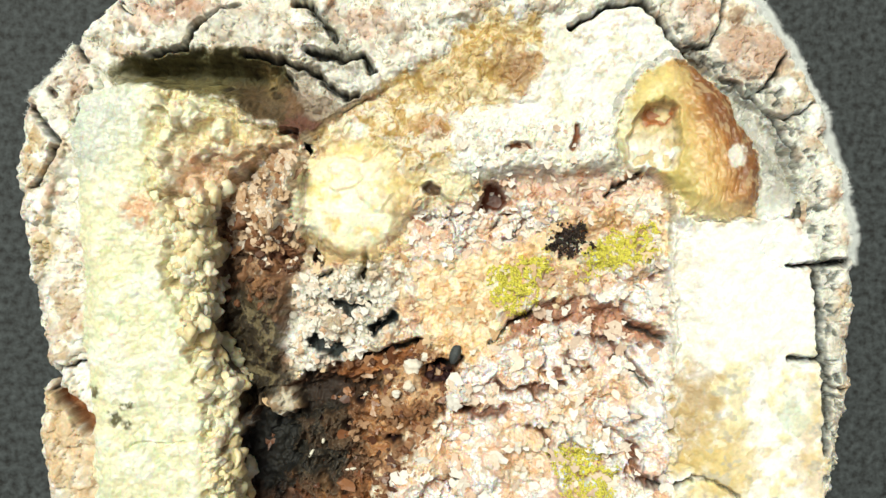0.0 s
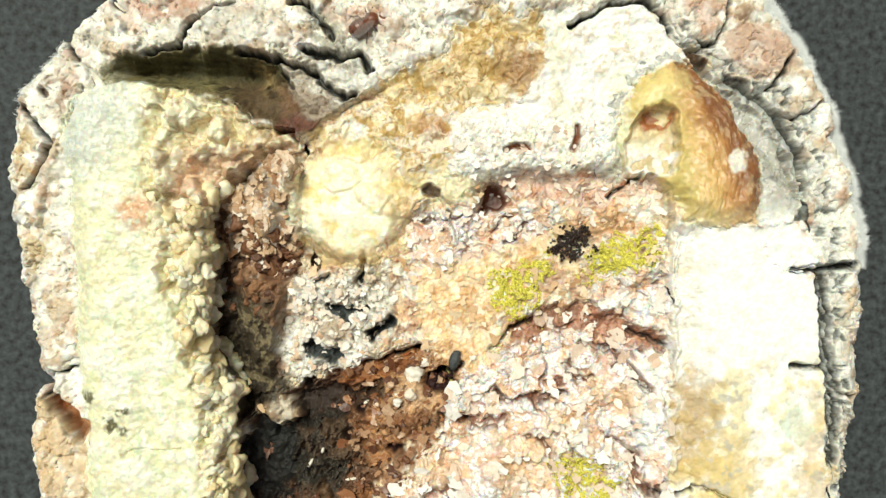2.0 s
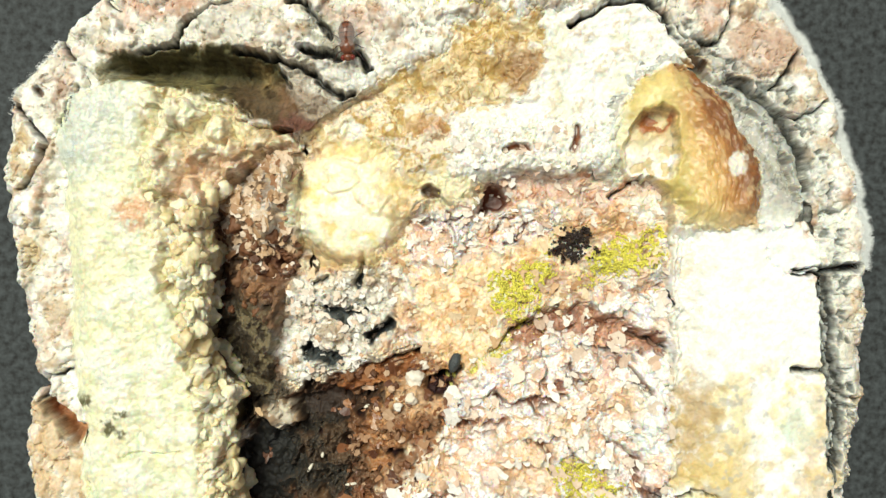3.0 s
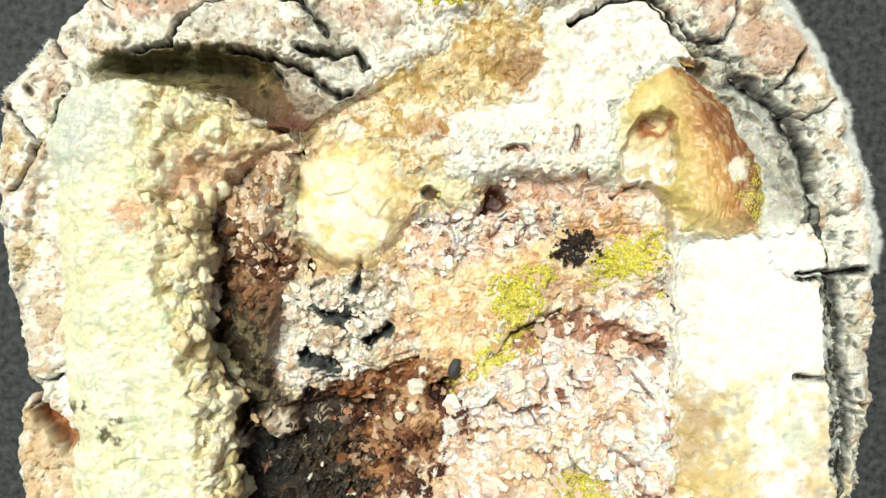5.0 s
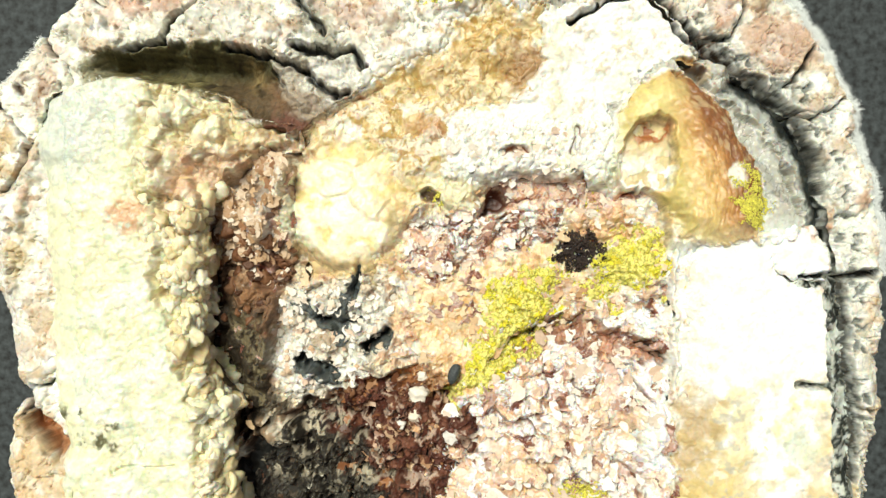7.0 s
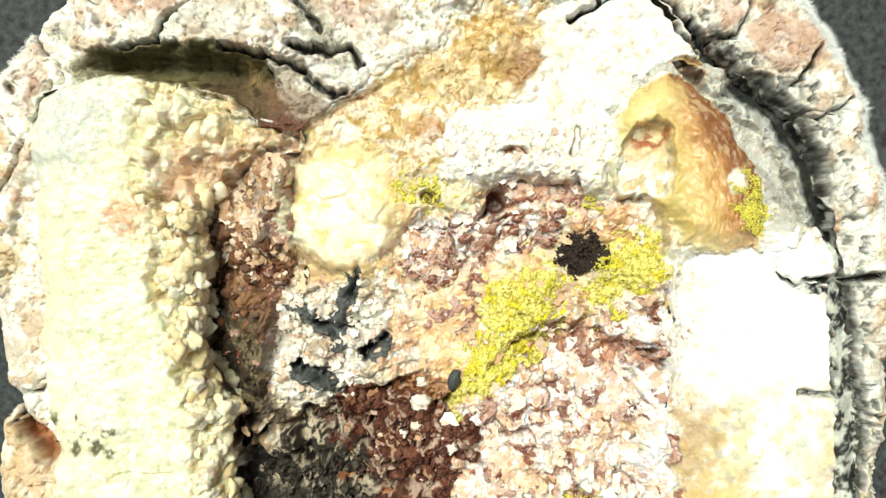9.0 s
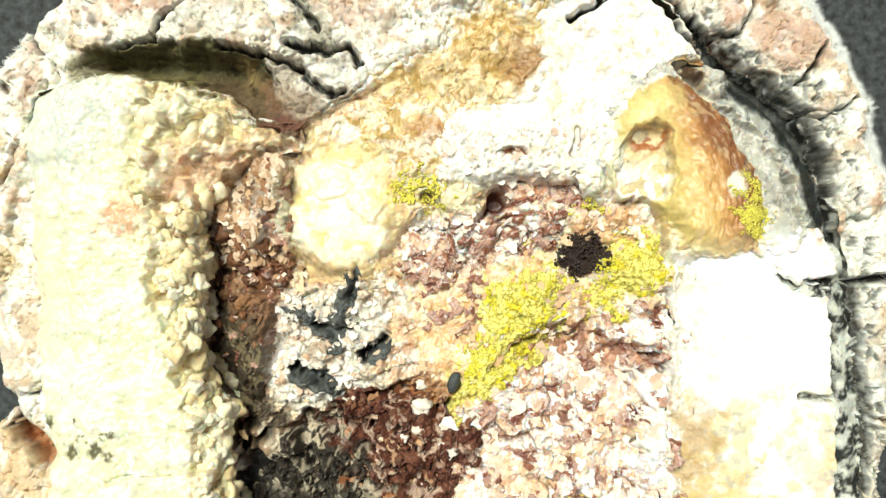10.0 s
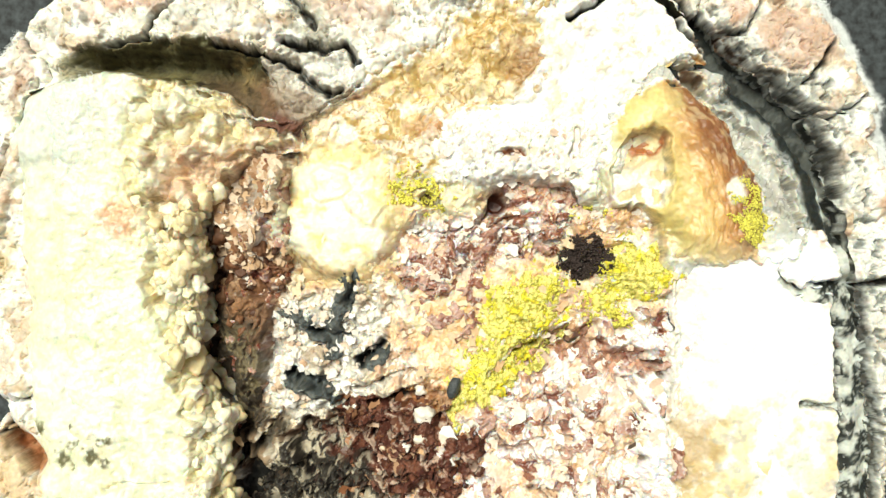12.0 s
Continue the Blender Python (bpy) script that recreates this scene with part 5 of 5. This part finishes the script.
yellow_paint = blend(((0.70, 0.61, 0.05), 1), ((0.78, 0.71, 0.22), step(leaf_id, 0.65, 0.75)), ((0.36, 0.31, 0.04), 0.7 * leaf_edge), ((0.30, 0.27, 0.04), 0.9 * step(np.abs(fbm(gu, gv, 11, 2, 281)), 0.12, 0.05)))
spread_one = poly([(868, 490), (955, 445), (985, 470), (968, 530), (915, 590), (862, 650), (828, 665), (832, 610), (862, 560)])
spread_two = poly([(1050, 440), (1080, 420), (1140, 405), (1158, 402), (1160, 468), (1130, 478), (1080, 480), (1050, 500)])
SKINS = [growth("yellow_mould", patchy(area, 60, 1.7), yellow_paint, POWDER, "spreading yellow powdery mould", 5, 4 * bead * grain_id + 5 * lab) for area in (spread_one, spread_two)]

RISING = []
for name, mask, count, material, label, rise in (
        ("yellow_mould", patchy(poly([(835, 590), (880, 552), (935, 545), (900, 590), (860, 640), (832, 650)]), 14) * lab, 1500, YELLOW_M, "fresh yellow powdery mould", (1, 8)),
        ("yellow_mould", patchy(oval(752, 322, 44, 34), 16) * lab, 700, YELLOW_M, "fresh yellow powdery mould", (3, 10)),
        ("yellow_mould", patchy(oval(1045, 345, 36, 18, -25), 10) * lab, 300, YELLOW_M, "fresh yellow powdery mould", (3, 10)),
        ("yellow_mould", patchy(oval(1060, 530, 50, 20, 20), 14) * lab, 500, YELLOW_M, "fresh yellow powdery mould", (3, 12)),
        ("yellow_mould", patchy(oval(790, 6, 44, 16), 12) * lab, 500, YELLOW_M, "fresh yellow powdery mould", (1, 4)),
        ("dark_mould", patchy(oval(1024, 432, 42, 33), 8, 0.5), 1100, BLACK_M, "spreading black-brown mould", (0, 9))):
    RISING.append((granules(name, mask, int(count * 1.6), 1.2, 2.9, material, loaf, label), rise))
lobe_bloom = granules("yellow_mould", patchy(oval(1326, 328, 22, 40, -12), 20) * (0.3 + lab) * (which == 9), 2000, 0.9, 1.9, YELLOW_M, loaf, "fresh yellow powdery mould")
cavity_bloom = granules("dark_mould", patchy(oval(590, 820, 150, 90, -10), 40) * (which == 6) * step(mid + 0.4 * lump_id, -0.02, 0.2), 1500, 0.9, 2.2, BLACK_M, loaf, "spreading sooty mould")

ROT_M = plain("dark_red_rot", (0.10, 0.030, 0.017), 0.4, 3500, 0.5)
red_bloom = granules("dark_red_rot", patchy(poly([(600, 660), (700, 640), (800, 650), (800, 740), (760, 830), (720, 930), (600, 930), (590, 760)]), 30) * step(mid + 0.4 * lump_id, -0.1, 0.2), 1800, 1.0, 2.4, ROT_M, loaf, "spreading dark red rot")

# ---- pale grains lying in the cavity and on the crust ----
GRAINS = []
me = pebble("pale_grain", 3, 0.12, GRAIN_M)
for u, v, length, turn in ((537, 824, 9, 60), (614, 848, 11, 5), (224, 15, 12, -40), (640, 712, 6, 30), (700, 690, 7, -20), (560, 800, 5, 80), (655, 680, 5, 10)):
    h, w = rooted([u], [v])
    ob = tagged(new("pale_grain", me), "small pale oblong grain on the crumb", "grain", "grains on the loaf")
    ob.matrix_world = Matrix.Translation(at(u, v, h[0] + 2)) @ pose(0, 0, 0, 8, 12, turn) @ Matrix.Diagonal((length * S, 3 * S, 3 * S, 1))
    GRAINS.append((ob, int(w[0])))

# ---- a small brown fly that walks about on the crust ----
FLY_BROWN = plain("fly_brown", (0.15, 0.048, 0.022), 0.35, 2500, 0.4, 0.2)
FLY_DARK = plain("fly_dark", (0.05, 0.018, 0.012), 0.35, 2500, 0.3, 0.2)
FLY_EYE = plain("fly_eye", (0.16, 0.02, 0.012), 0.25, 2500, 0.2, 0.1)
WING = bpy.data.materials.new("wing_film")
WING.use_nodes = True
WING.node_tree.nodes["Principled BSDF"].inputs["Base Color"].default_value = (0.10, 0.07, 0.05, 1)
WING.node_tree.nodes["Principled BSDF"].inputs["Alpha"].default_value = 0.22
WING.node_tree.nodes["Principled BSDF"].inputs["Roughness"].default_value = 0.3
fly = tagged(new("fly"), "small reddish-brown fly with banded abdomen on crust", "fly")


def fly_ball(name, material, place, size, label="", owner=None):
    bm = bmesh.new()
    bmesh.ops.create_uvsphere(bm, u_segments=14, v_segments=10, radius=1, matrix=Matrix.Translation(Vector(place) * S) @ Matrix.Diagonal((*[k * S for k in size], 1)))
    return fly_part(name, bm, material, label, owner)


def fly_part(name, bm, material, label="", owner=None):
    me = bpy.data.meshes.new(name)
    bm.to_mesh(me)
    bm.free()
    me.polygons.foreach_set("use_smooth", [True] * len(me.polygons))
    me.materials.append(material)
    ob = new(name, me)
    ob.parent = owner or fly
    return tagged(ob, label)


fly_ball("thorax", FLY_BROWN, (10, 0, 14), (14, 13, 11))
head = fly_ball("head", FLY_BROWN, (27, 0, 12), (7, 10, 7))
for s in (-1, 1):
    fly_ball("eye", FLY_EYE, (28, 8 * s, 13), (5, 4.4, 5.6), "dark red eye", head)
belly = fly_ball("abdomen", FLY_BROWN, (-14, 0, 13), (21, 14, 11))
for x in (-5, -13, -21, -29):
    r = math.sqrt(max(0, 1 - ((x + 14) / 21) ** 2))
    fly_ball("band", FLY_DARK, (x, 0, 13), (2.2, 14 * r + 0.5, 11 * r + 0.5), "dark band", belly)
for s in (-1, 1):
    bm = bmesh.new()
    ring = [bm.verts.new(Vector((8 - 20 + 24 * math.cos(a), s * (8 + 8 * math.sin(a) + 0.12 * (20 - 22 * math.cos(a))), 25 + 2 * math.cos(a))) * S) for a in np.linspace(0, 6.283, 19)[:-1]]
    bm.faces.new(ring)
    fly_part("wing", bm, WING, "smoky translucent wing")
    for k, (x, reach) in enumerate(((13, 16), (6, 4), (-1, -14))):
        bm = bmesh.new()
        joints = [Vector((x, 7 * s, 9)), Vector((x + reach * 0.5, 17 * s, 15)), Vector((x + reach, 24 * s, 0)), Vector((x + reach * 1.2, 28 * s, -1))]
        for a, b in zip(joints, joints[1:]):
            way = (b - a).normalized()
            m = Matrix.Translation((a + b) / 2 * S) @ way.to_track_quat("Z", "Y").to_matrix().to_4x4()
            bmesh.ops.create_cone(bm, segments=6, radius1=1.0 * S, radius2=0.7 * S, depth=(b - a).length * S, cap_ends=True, matrix=m)
        fly_part("leg", bm, FLY_DARK)

# seconds, plan place, heading in degrees, height above the crust
FLY_ROWS = ((0.0, 600, -140, 300, 60), (0.3, 605, -99, 300, 50), (0.4, 612, 85, 300, 0), (0.5, 625, 67, 235, 0), (0.6, 619, 71, 182, 0), (0.8, 622, 68, 180, 0),
             (0.9, 625, 74, 225, 0), (1.0, 625, 82, 272, 0), (1.1, 633, 74, 315, 0), (1.2, 643, 66, 355, 0), (1.4, 644, 63, 358, 0), (1.5, 654, 47, 378, 0),
             (1.6, 625, 52, 415, 0), (1.7, 595, 93, 345, 0), (1.8, 563, 144, 270, 0), (1.9, 606, 93, 330, 0), (2.0, 655, 48, 390, 0), (2.2, 657, 49, 370, 0),
             (2.3, 631, 67, 330, 0), (2.4, 617, 75, 300, 0), (2.5, 614, 69, 285, 0), (2.6, 617, 77, 285, 0), (2.8, 622, 79, 280, 0), (3.2, 626, 86, 268, 0),
             (3.6, 611, 67, 262, 0), (4.0, 593, -123, 262, 40), (6.0, 936, -115, 262, 60), (6.1, 954, -77, 250, 60), (6.2, 984, 240, 262, 4), (6.3, 991, -95, 262, 60),
             (12.0, 984, -111, 262, 60))

# ---- motion: the drying inside draws together while the crust stays ----
DRIFT = {0: (0, 0), 1: (12, -4), 2: (4, 2), 3: (4, 2), 4: (-4, 34), 5: (10, 6), 6: (36, 28), 7: (-18, 8), 8: (-46, 20), 9: (-54, 49), 10: (45, -5),
         11: (15, 12), 12: (26, 0), 13: (6, 0), 14: (4, 6), 15: (2, 4), 16: (4, 2), 17: (8, 2), 18: (6, 6), 19: (-2, -10), 20: (20, 4), 21: (5, 10), 22: (6, 8), 23: (-30, 0), 24: (-30, 2)}


# degrees by which a piece turns over the whole time
TURN = {8: -2.2}


def motions():
    times = range(0, 13, 2)
    for number, ob in PIECES.items():
        du, dv = DRIFT[number]
        pivot = Matrix.Translation(at(1320, 700))
        walk(ob, [(t, pose(du * S * t / 12, -dv * S * t / 12, 0) @ pivot @ pose(0, 0, 0, 0, 0, TURN.get(number, 0) * t / 12) @ pivot.inverted()) for t in times])
    for ob, (first, last) in RISING:
        walk(ob, [(t, pose(0, 0, -24 * S * (1 - min(max((t - first) / (last - first), 0), 1)))) for t in times])
    du, dv = DRIFT[9]
    walk(lobe_bloom, [(t, pose(du * S * t / 12, -dv * S * t / 12, S * (9 - 14 * (1 - min(t / 7, 1))))) for t in times])
    du, dv = DRIFT[6]
    walk(cavity_bloom, [(t, pose(du * S * t / 12, -dv * S * t / 12, -22 * S * (1 - min(t / 10, 1)))) for t in times])
    walk(fly, [(t, Matrix.Translation(at(u, v, float(rooted([u], [v])[0][0]) * (v > -60) + 6 + lift)) @ pose(0, 0, 0, 0, 0, turn)) for t, u, v, turn, lift in FLY_ROWS])
    walk(rot_skin, [(t, pose(du * S * t / 12, -dv * S * t / 12, -32 * S * (1 - min(t / 8, 1)))) for t in times])
    for ob, number in DECAY:
        su, sv = DRIFT[number]
        walk(ob, [(t, pose(su * S * t / 12, -sv * S * t / 12, -20 * S * (1 - min(t / 9, 1)))) for t in times])
    su, sv = DRIFT[22]
    walk(soot_skin, [(t, pose(su * S * t / 12, -sv * S * t / 12, -26 * S * (1 - min(t / 9, 1)))) for t in times])
    for ob in SKINS:
        walk(ob, [(t, pose(0, -4 * S * t / 12, -22 * S * (1 - min(t / 8, 1)))) for t in times])
    walk(red_bloom, [(t, pose(du * S * t / 12, -dv * S * t / 12, -24 * S * (1 - min(t / 10, 1)))) for t in times])
    for ob, number in GRAINS:
        du, dv = DRIFT[number]
        home = ob.matrix_world.copy()
        q = home.to_quaternion().to_matrix().to_4x4()
        walk(ob, [(t, Matrix.Translation(home.translation + Vector((du * S * t / 12, -dv * S * t / 12, 0))) @ q) for t in times])


motions()
